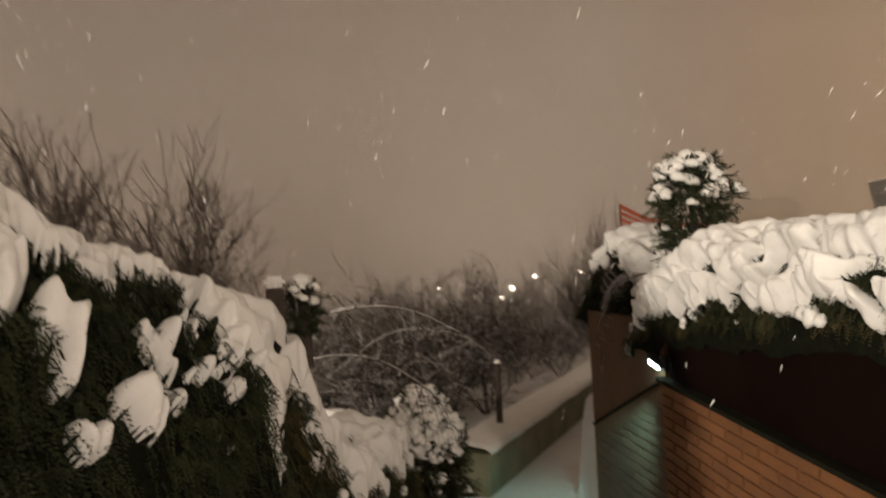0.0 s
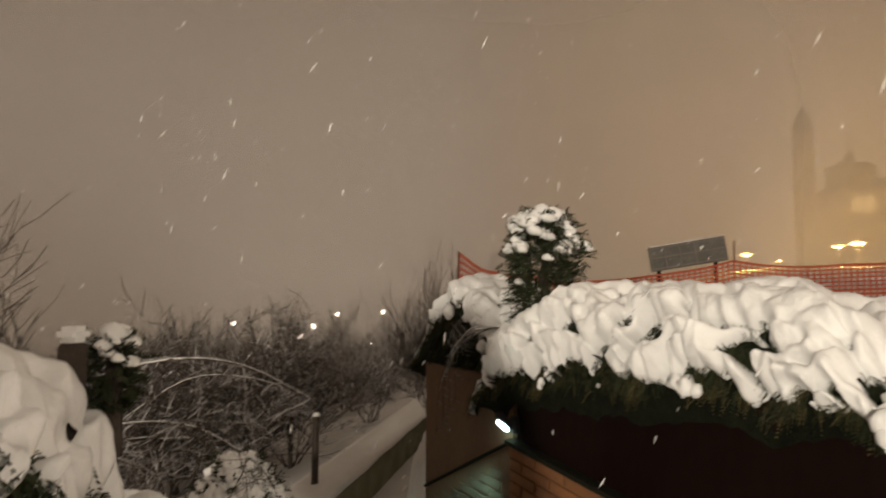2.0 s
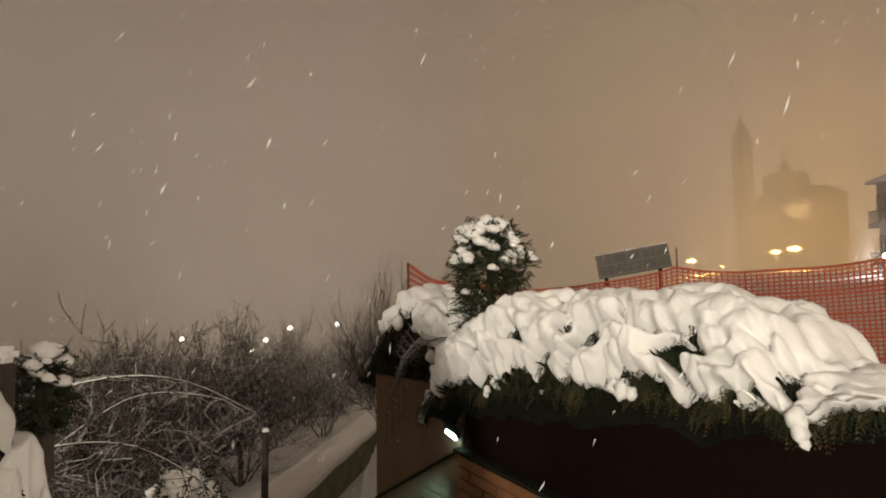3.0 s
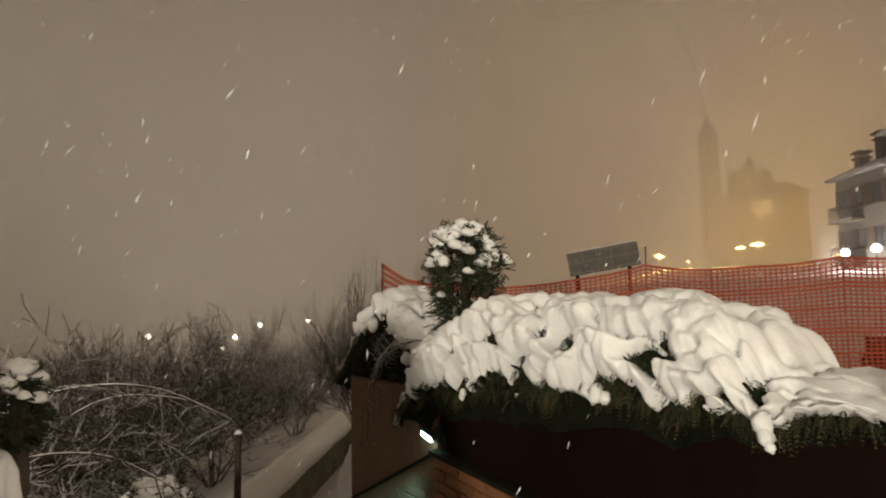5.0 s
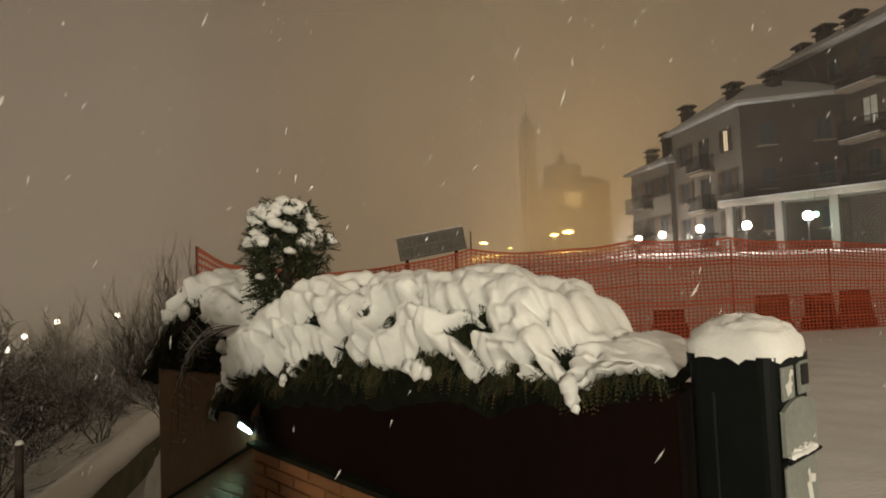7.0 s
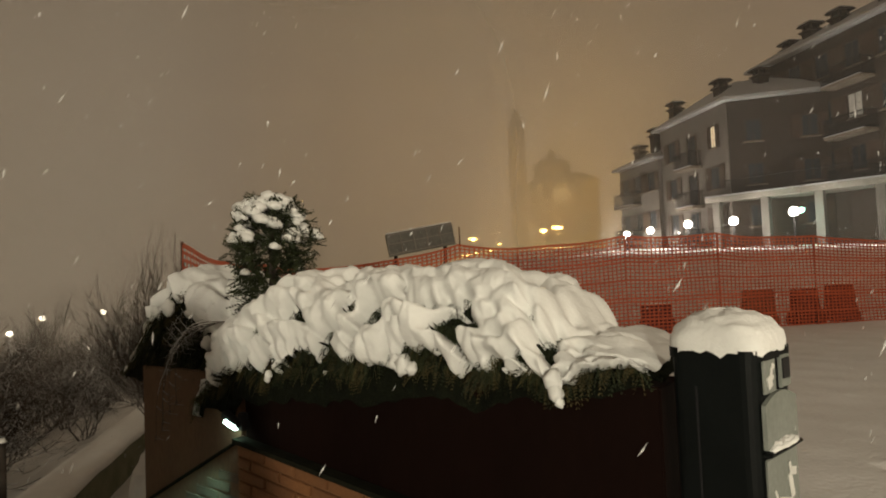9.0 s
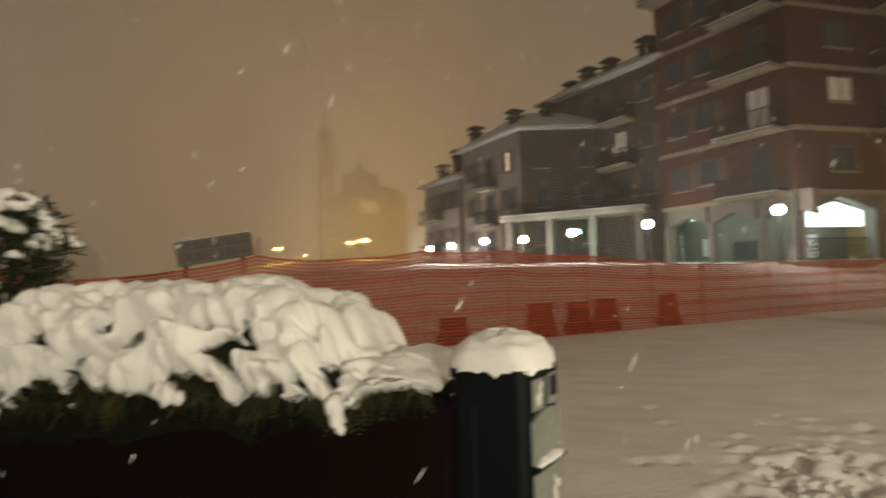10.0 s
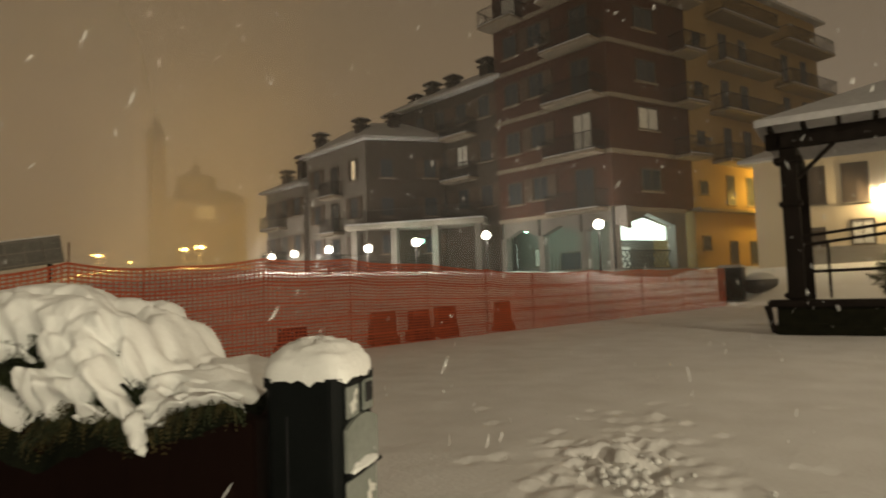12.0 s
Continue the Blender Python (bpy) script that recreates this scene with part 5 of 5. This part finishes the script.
cane([(-4.35, 2.95, 0.70), (-4.12, 3.20, 0.98), (-3.83, 3.45, 1.09), (-3.62, 3.75, 1.04), (-3.45, 4.15, 0.82)], 0.006, "arching_branch", "long bramble cane bent over by snow")
cane([(-4.25, 3.0, 0.62), (-3.98, 3.22, 0.82), (-3.72, 3.48, 0.80), (-3.52, 3.74, 0.58)], 0.0055, "arching_branch", "short bent branch loaded with snow")
cane([(-6.6, 6.2, 0.0), (-6.2, 7.0, 0.45), (-5.6, 7.6, 0.35), (-5.3, 8.0, 0.0)], 0.0105, "arching_branch", "thin bent branch under snow on the bank")
rg = random.Random(12)
for k in range(5):
    s0, dn = -0.10 - 0.03 * k, 0.04 + 0.012 * (k % 3)
    a, b, c_, e = wall_xy(s0 + 0.15, -0.05), wall_xy(s0 - 0.02, dn + 0.06), wall_xy(s0 - 0.12 - 0.02 * k, dn + 0.10), wall_xy(s0 - 0.16 - 0.03 * k, dn + 0.08)
    cane([(*a, 1.18), (*b, 1.16 - 0.03 * k), (*c_, 0.95 - 0.05 * k), (*e, 0.68 - 0.06 * k)], 0.0045, "arching_branch", "thin drooping twig with clinging snow over the wall")

# post on the parapet and stub post in the hedge
pp = thing("fence_post", (-4.475, 6.47, -0.43), 0, "dark weathered post standing in the parapet snow", "post")
part("shaft", cyl(0.034, 0.030, (0, 0, -0.05), (0.005, 0, 0.67), 10), BARK, pp)
part("cap", cyl(0.036, 0.02, (0.005, 0, 0.665), (0.005, 0, 0.695), 10), SNOW, pp, "little snow on the top")
st = thing("fence_post", (-3.25, 2.33, gz(-3.25, 2.33)), 10, "square wooden post with a block of snow on top", "post")
ht = 1.27 - gz(-3.25, 2.33)
part("shaft", box((0.052, 0.052, ht), (0, 0, ht / 2), bevel=0.006), BARK, st)
part("cap", box((0.066, 0.066, 0.042), (0, 0, ht + 0.022), bevel=0.014), SNOW, st, "block of snow")


# ---------------------------------------------------------------- snowy evergreen shrub behind the hedge


def evergreen(name, at, rx, h, label, seed, sprays=1500, pads=70, frond=0.09, top_heavy=False, root_depth=1.3, pad=1.0):
    rng = random.Random(seed)
    root = thing(name, at, 0, label, "shrub")
    part("trunk", cyl(0.03, 0.02, (0, 0, -root_depth), (0, 0, h * 0.8), 8), BARK, root)
    lv, lf, pv, pf = [], [], [], []

    def shell(r, up):
        a = rng.uniform(0, 6.28)
        z = rng.random() ** (0.40 if up else 0.9)
        w = math.sin(min(1.0, z * 1.02) * math.pi * 0.80 + 0.35)
        if top_heavy:
            w = (0.62 + 0.38 * min(1.0, z / 0.5)) * math.sqrt(max(0.02, 1 - (max(0.0, z - 0.58) / 0.44) ** 2))
        w = w * (0.85 + 0.35 * nz(math.cos(a) * 2, math.sin(a) * 2, seed + z * 3))
        return Vector((math.cos(a) * rx * w * r, math.sin(a) * rx * w * r, z * h)), Vector((math.cos(a), math.sin(a), 0))

    for _ in range(sprays):
        p, o = shell(rng.uniform(0.35, 1.05), False)
        d = (o * rng.uniform(0.4, 1) + Vector((rng.uniform(-0.6, 0.6), rng.uniform(-0.6, 0.6), rng.uniform(-0.6, 0.7)))).normalized()
        side = d.cross(Vector((rng.uniform(-1, 1), rng.uniform(-1, 1), rng.uniform(-1, 1)))).normalized()
        ln = frond * rng.uniform(0.6, 1.3)
        for q in range(5):
            c0 = p + d * ln * q / 5
            for sg in (-1, 1):
                tip = c0 + (side * sg * 0.8 + d * 0.7).normalized() * ln * (0.4 - 0.04 * q)
                mid_ = (c0 + tip) / 2
                wv = d.cross(side) * ln * 0.04 + d * ln * 0.07
                b0 = len(lv)
                lv += [c0, mid_ + wv, tip, mid_ - wv]
                lf.append((b0, b0 + 1, b0 + 2, b0 + 3))
    obj("foliage", lv, lf, LEAF, root)
    for k in range(pads):
        p, o = shell(rng.uniform(0.75, 1.02), True)
        if p.z < h * 0.62 and rng.random() < 0.88:
            continue
        r = pad * rng.uniform(0.018, 0.05) * (0.7 + 0.6 * p.z / h)
        b0 = len(pv)
        n, m = 10, 5
        for j in range(m + 1):
            th = math.pi * j / m
            for i in range(n):
                ph = 2 * math.pi * i / n
                rr = r * (1 + 0.5 * nz(math.cos(ph) * 1.6 + k, math.sin(ph) * 1.6, th))
                dz = math.cos(th) * r * 0.62 - 0.35 * r * max(0, math.sin(th)) * (0.5 + 0.5 * math.cos(ph))
                pv.append(p + Vector((math.sin(th) * math.cos(ph) * rr, math.sin(th) * math.sin(ph) * rr, dz + 0.02)))
        for j in range(m):
            for i in range(n):
                pf.append((b0 + j * n + i, b0 + (j + 1) * n + i, b0 + (j + 1) * n + (i + 1) % n, b0 + j * n + (i + 1) % n))
    tagged(obj("snow_load", pv, pf, SNOW, root, "clumps of fresh snow", smooth=True), kind="stuff")
    return root


evergreen("evergreen_shrub", (-2.24, 5.02, 1.16), 0.29, 0.76, "small dark evergreen with snow clumps behind the hedge", 9, pads=250, frond=0.08, top_heavy=True, pad=0.9)
evergreen("evergreen_shrub", (-3.88, 4.18, -0.55), 0.36, 1.0, "low evergreen bush heaped with snow by the ramp", 15, sprays=3200, pads=800, frond=0.085)
evergreen("evergreen_shrub", (14.15, 3.9, 0.72), 0.62, 1.05, "dark evergreen in the pavilion planter with little snow", 17, sprays=900, pads=60, frond=0.16)
evergreen("evergreen_shrub", (-3.23, 2.45, 1.08), 0.085, 0.20, "small snowy sprig beside the post", 16, sprays=300, pads=26, frond=0.045, root_depth=0.12, pad=0.55)

# ---------------------------------------------------------------- church in the distance
ch = thing("church", (0, 0, 0), 0, "church with tower and domed lantern fading into snowfall", "church")
v, f = prism([(30.2, 106.6), (33.0, 105.6), (34.0, 108.4), (31.2, 109.4)], 2, 27.2)
obj("tower", v, f, CHURCH_WALL, ch)
tv = [(30.0, 106.5, 27.2), (33.1, 105.4, 27.2), (34.2, 108.5, 27.2), (31.1, 109.6, 27.2), (32.1, 107.5, 31.5)]
obj("tower_roof", tv, [(3, 2, 1, 0), (0, 1, 4), (1, 2, 4), (2, 3, 4), (3, 0, 4)], BROWN_PLASTER, ch)
FCH = Face((33.6, 106.5), (45.2, 102.2))
p2, p3 = FCH.m(11.8, -14, 0).translation, FCH.m(0, -14, 0).translation
pts = [tuple(FCH.a), tuple(FCH.b), (p2.x, p2.y), (p3.x, p3.y)]
v, f = prism(pts, 2, 16.8)
obj("nave", v, f, CHURCH_WALL, ch)
hip_roof(ch, pts, 16.82, 2.4, 0.6, 0.6, CHURCH_WALL)
cen = FCH.m(4.3, -4.5, 0).translation
drum = [(cen.x + 3.5 * math.cos(radians(45 * k + 10)), cen.y + 3.5 * math.sin(radians(45 * k + 10))) for k in range(8)]
v, f = prism(drum, 15, 21.4)
obj("drum", v, f, CHURCH_WALL, ch)
part("dome", ball(3.5, (cen.x, cen.y, 21.3), (1, 1, 0.22), 20), BROWN_PLASTER, ch, smooth=True)
part("lantern", cyl(0.8, 0.7, (cen.x, cen.y, 21.9), (cen.x, cen.y, 23.6), 10), CHURCH_WALL, ch)
part("finial", cyl(0.25, 0.05, (cen.x, cen.y, 23.6), (cen.x, cen.y, 25.4), 8), DARK_METAL, ch)
window(ch, FCH, 5.8, 13.6, 3.2, 2.6, LIT_PALE)
window(ch, FCH, 2.0, 8.0, 1.6, 3.0)
window(ch, FCH, 9.6, 8.0, 1.6, 3.0)
AMBER = (1.0, 0.58, 0.14)
for x, y, z, watts, r in ((34.3, 101.6, 8.35, 4200, 0.42), (36.5, 100.6, 8.7, 5200, 0.55), (22.3, 103.6, 7.4, 4200, 0.45), (27.0, 104.0, 6.4, 200, 0.2), (46.5, 97.0, 6.6, 500, 0.25)):
    x, y, z, watts = -1.9 + (x + 1.9) * 0.93, 1 + (y - 1) * 0.93, 1.43 + (z - 1.43) * 0.93, watts * 1.2
    g = gz(x, y)
    root = thing("street_lamp", (x, y, g), 0, "distant amber street lamp glowing through the snow", "street lamp", "amber lamps by the church")
    part("post", cyl(0.09, 0.06, (0, 0, 0), (0, 0, z - g - r * 0.6), 8), DARK_METAL, root)
    hd = part("head", ball(r, (0, 0, z - g), (1.7, 1.0, 0.6), 14), SODIUM, root, "glowing amber head", True)
    lamp_at("amber_light", (x, y - r * 1.3, z - 0.1), watts, AMBER, 0.1)

# ---------------------------------------------------------------- far roofs and lamps in the valley
rng = random.Random(5)
for x, y, w, d_, h in ((-38, 86, 16, 9, 6), (-58, 92, 14, 9, 6), (-22, 100, 18, 10, 7), (-80, 84, 16, 10, 6), (-46, 112, 20, 10, 7), (-12, 118, 14, 9, 6)):
    g = gz(x, y)
    a = rng.uniform(-25, 25)
    root = thing("house", (x, y, g), a, "far house with a snowy roof in the valley", "house", "houses in the valley")
    part("wall", box((w, d_, h), (0, 0, h / 2)), CONCRETE_GREY, root)
    vs = [(-w / 2 - .6, -d_ / 2 - .6, h), (w / 2 + .6, -d_ / 2 - .6, h), (w / 2 + .6, d_ / 2 + .6, h), (-w / 2 - .6, d_ / 2 + .6, h), (-w / 2 - .6, 0, h + 3), (w / 2 + .6, 0, h + 3)]
    obj("roof", vs, [(3, 2, 1, 0), (0, 1, 5, 4), (2, 3, 4, 5), (0, 4, 3), (1, 2, 5)], SNOW_ROOF, root, "snow-covered roof")
for x, y, z in ((-23.0, 46.3, -1.3), (-21.3, 47.0, -0.4), (-17.9, 48.3, -0.2), (-28.3, 43.4, -1.0), (-23.9, 45.9, -2.1), (-18.8, 48.1, -2.6)):
    g = gz(x, y)
    root = thing("street_lamp", (x, y, g), 0, "small far lamp in the valley", "street lamp", "lamps in the valley")
    part("post", cyl(0.06, 0.05, (0, 0, 0), (0, 0, max(z - g, 1.0)), 8), DARK_METAL, root)
    hd = part("head", ball(0.19, (0, 0, max(z - g, 1.0)), seg=10), FAR_GLOBE, root, "glowing head", True)
lamp_at("valley_light", (-22.8, 45.6, -1.0), 1500, (1.0, 0.9, 0.72), 0.3)

# ---------------------------------------------------------------- haze: translucent sheets standing in for far falling snow


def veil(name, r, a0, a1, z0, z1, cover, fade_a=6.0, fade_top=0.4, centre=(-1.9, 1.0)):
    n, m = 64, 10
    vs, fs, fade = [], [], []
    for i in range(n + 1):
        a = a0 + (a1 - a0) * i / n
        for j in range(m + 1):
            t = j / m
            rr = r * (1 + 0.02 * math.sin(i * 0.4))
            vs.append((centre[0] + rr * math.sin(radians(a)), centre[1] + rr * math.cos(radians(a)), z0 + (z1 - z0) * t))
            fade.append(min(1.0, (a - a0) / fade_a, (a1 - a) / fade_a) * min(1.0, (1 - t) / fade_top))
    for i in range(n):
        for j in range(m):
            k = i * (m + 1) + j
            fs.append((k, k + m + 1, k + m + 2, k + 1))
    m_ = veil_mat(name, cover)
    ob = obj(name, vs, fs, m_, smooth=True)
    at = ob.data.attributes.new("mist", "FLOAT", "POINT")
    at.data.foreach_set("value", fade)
    return tagged(ob, "curved translucent sheet added for the haze of falling snow", "haze", kind="stuff")


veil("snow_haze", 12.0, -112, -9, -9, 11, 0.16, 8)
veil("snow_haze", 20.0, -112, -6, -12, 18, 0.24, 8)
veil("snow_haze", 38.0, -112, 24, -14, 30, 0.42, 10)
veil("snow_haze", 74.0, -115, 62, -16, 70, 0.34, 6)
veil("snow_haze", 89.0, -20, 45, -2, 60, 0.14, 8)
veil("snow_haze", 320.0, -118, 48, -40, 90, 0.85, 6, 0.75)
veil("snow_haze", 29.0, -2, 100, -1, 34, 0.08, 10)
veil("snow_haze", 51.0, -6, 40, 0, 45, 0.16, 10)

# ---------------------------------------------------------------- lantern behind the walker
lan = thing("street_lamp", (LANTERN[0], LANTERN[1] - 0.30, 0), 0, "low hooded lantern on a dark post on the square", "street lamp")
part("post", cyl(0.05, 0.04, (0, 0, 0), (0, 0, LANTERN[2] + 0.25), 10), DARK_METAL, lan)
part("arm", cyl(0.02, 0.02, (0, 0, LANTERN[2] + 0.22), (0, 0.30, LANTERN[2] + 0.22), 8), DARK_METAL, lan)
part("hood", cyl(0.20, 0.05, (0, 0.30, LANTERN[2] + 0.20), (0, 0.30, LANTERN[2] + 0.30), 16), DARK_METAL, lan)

sq = thing("street_lamp", (SQUARE_LAMP[0], SQUARE_LAMP[1] - 0.5, 0), 0, "tall street lamp on a dark post at the square", "street lamp")
part("post", cyl(0.08, 0.05, (0, 0, 0), (0, 0, SQUARE_LAMP[2] + 0.4), 10), DARK_METAL, sq)
part("arm", cyl(0.03, 0.03, (0, 0, SQUARE_LAMP[2] + 0.38), (0, 0.5, SQUARE_LAMP[2] + 0.38), 8), DARK_METAL, sq)
part("hood", cyl(0.26, 0.08, (0, 0.5, SQUARE_LAMP[2] + 0.26), (0, 0.5, SQUARE_LAMP[2] + 0.40), 16), DARK_METAL, sq)

# ---------------------------------------------------------------- flakes in the air near the walk
rng = random.Random(99)
vs, fs = [], []
while len(vs) < 6 * 3400:
    d, az = 1.9 + 12.0 * rng.random() ** 0.8, radians(rng.uniform(-80, 95))
    p = Vector((-1.9 + d * math.sin(az), 1.0 + d * math.cos(az), 1.4 + rng.uniform(-0.32, 0.55) * d))
    if p.z < gz(p.x, p.y) + 0.2:
        continue
    r = rng.uniform(0.0024, 0.0056)
    k = len(vs)
    ax = Vector((0.45 + rng.uniform(-0.35, 0.35), rng.uniform(-0.4, 0.4), 1 + rng.uniform(-0.4, 0.3))).normalized()
    far_end, near_end = r * rng.uniform(1.2, 8.0), r * rng.uniform(1.2, 8.0)
    e1 = ax.orthogonal().normalized()
    e2 = ax.cross(e1)
    vs += [p + ax * far_end, p - ax * near_end, p + e1 * r, p - e1 * r * rng.uniform(0.6, 1.2), p + e2 * r * 0.7, p - e2 * r]
    fs += [(k + a_, k + b_, k + c_) for a_, b_, c_ in ((0, 2, 4), (0, 4, 3), (0, 3, 5), (0, 5, 2), (1, 4, 2), (1, 3, 4), (1, 5, 3), (1, 2, 5))]
tagged(obj("falling_snow", vs, fs, FLAKE), "sparse loose snowflakes falling through the air", "snow", kind="stuff")

# ---------------------------------------------------------------- clods of kicked-up snow on the square
rng = random.Random(31)
vs, fs = [], []
for k in range(130):
    a, d = rng.uniform(0, 6.28), abs(rng.gauss(0, 0.34 if k < 95 else 0.9))
    ra, rb = d * math.cos(a) * 1.2, d * math.sin(a) * 0.7
    x, y = 2.42 + 0.85 * ra - 0.53 * rb, 3.60 + 0.53 * ra + 0.85 * rb
    r = rng.uniform(0.010, 0.036) * (1 if k < 95 else 0.6)
    b0, n_, m_ = len(vs), 8, 5
    for j in range(m_ + 1):
        th = math.pi * j / m_
        for i in range(n_):
            ph = 2 * math.pi * i / n_
            dr = Vector((math.sin(th) * math.cos(ph), math.sin(th) * math.sin(ph), math.cos(th) * 0.75))
            vs.append(Vector((x, y, gz(x, y) + 0.002)) + dr * r * (1 + 0.7 * nz(dr.x * 1.8 + k, dr.y * 1.8, dr.z * 1.8)))
    fs += [(b0 + j * n_ + i, b0 + (j + 1) * n_ + i, b0 + (j + 1) * n_ + (i + 1) % n_, b0 + j * n_ + (i + 1) % n_) for j in range(m_) for i in range(n_)]
tagged(obj("snow_clods", vs, fs, SNOW, smooth=True), "loose clods of snow round the footprints", "snow", kind="stuff")

# ---------------------------------------------------------------- bricks of the retaining wall
brick_me = shared(("brick",), lambda: box((0.242, 0.02, 0.055), bevel=0.004), BRICK)
brick_half = shared(("brick_half",), lambda: box((0.116, 0.02, 0.055), bevel=0.004), BRICK)
TILT = math.degrees(math.atan(-FALL))
for row in range(20):
    for k in range(9):
        s = EDGE + 0.131 + 0.254 * k + (0.127 if row % 2 else 0)
        put("brick", brick_me, wall_3, pose(*wall_xy(s, 0.033), coping_z(s) - 0.060 - row * 0.066, 0, 0, WALL_YAW) @ pose(0, 0, 0, 0, TILT, 0))
    if row % 2:
        s = EDGE + 0.068
        put("brick", brick_half, wall_3, pose(*wall_xy(s, 0.033), coping_z(s) - 0.060 - row * 0.066, 0, 0, WALL_YAW) @ pose(0, 0, 0, 0, TILT, 0))
brick_dark = shared(("brick_dark",), lambda: box((0.242, 0.02, 0.055), bevel=0.004), BRICK_DARK)
for row in range(17):
    z = 0.42 - row * 0.066
    for k in range(5):
        s = -0.13 - 0.254 * k - (0.127 if row % 2 else 0)
        if z > 0.455 + (s - 0.12) * 0.49 or s < -1.05:
            continue
        put("brick", brick_dark, wall_1, pose(*wall_xy(EDGE + s, -0.004), z, 0, 0, WALL_YAW))
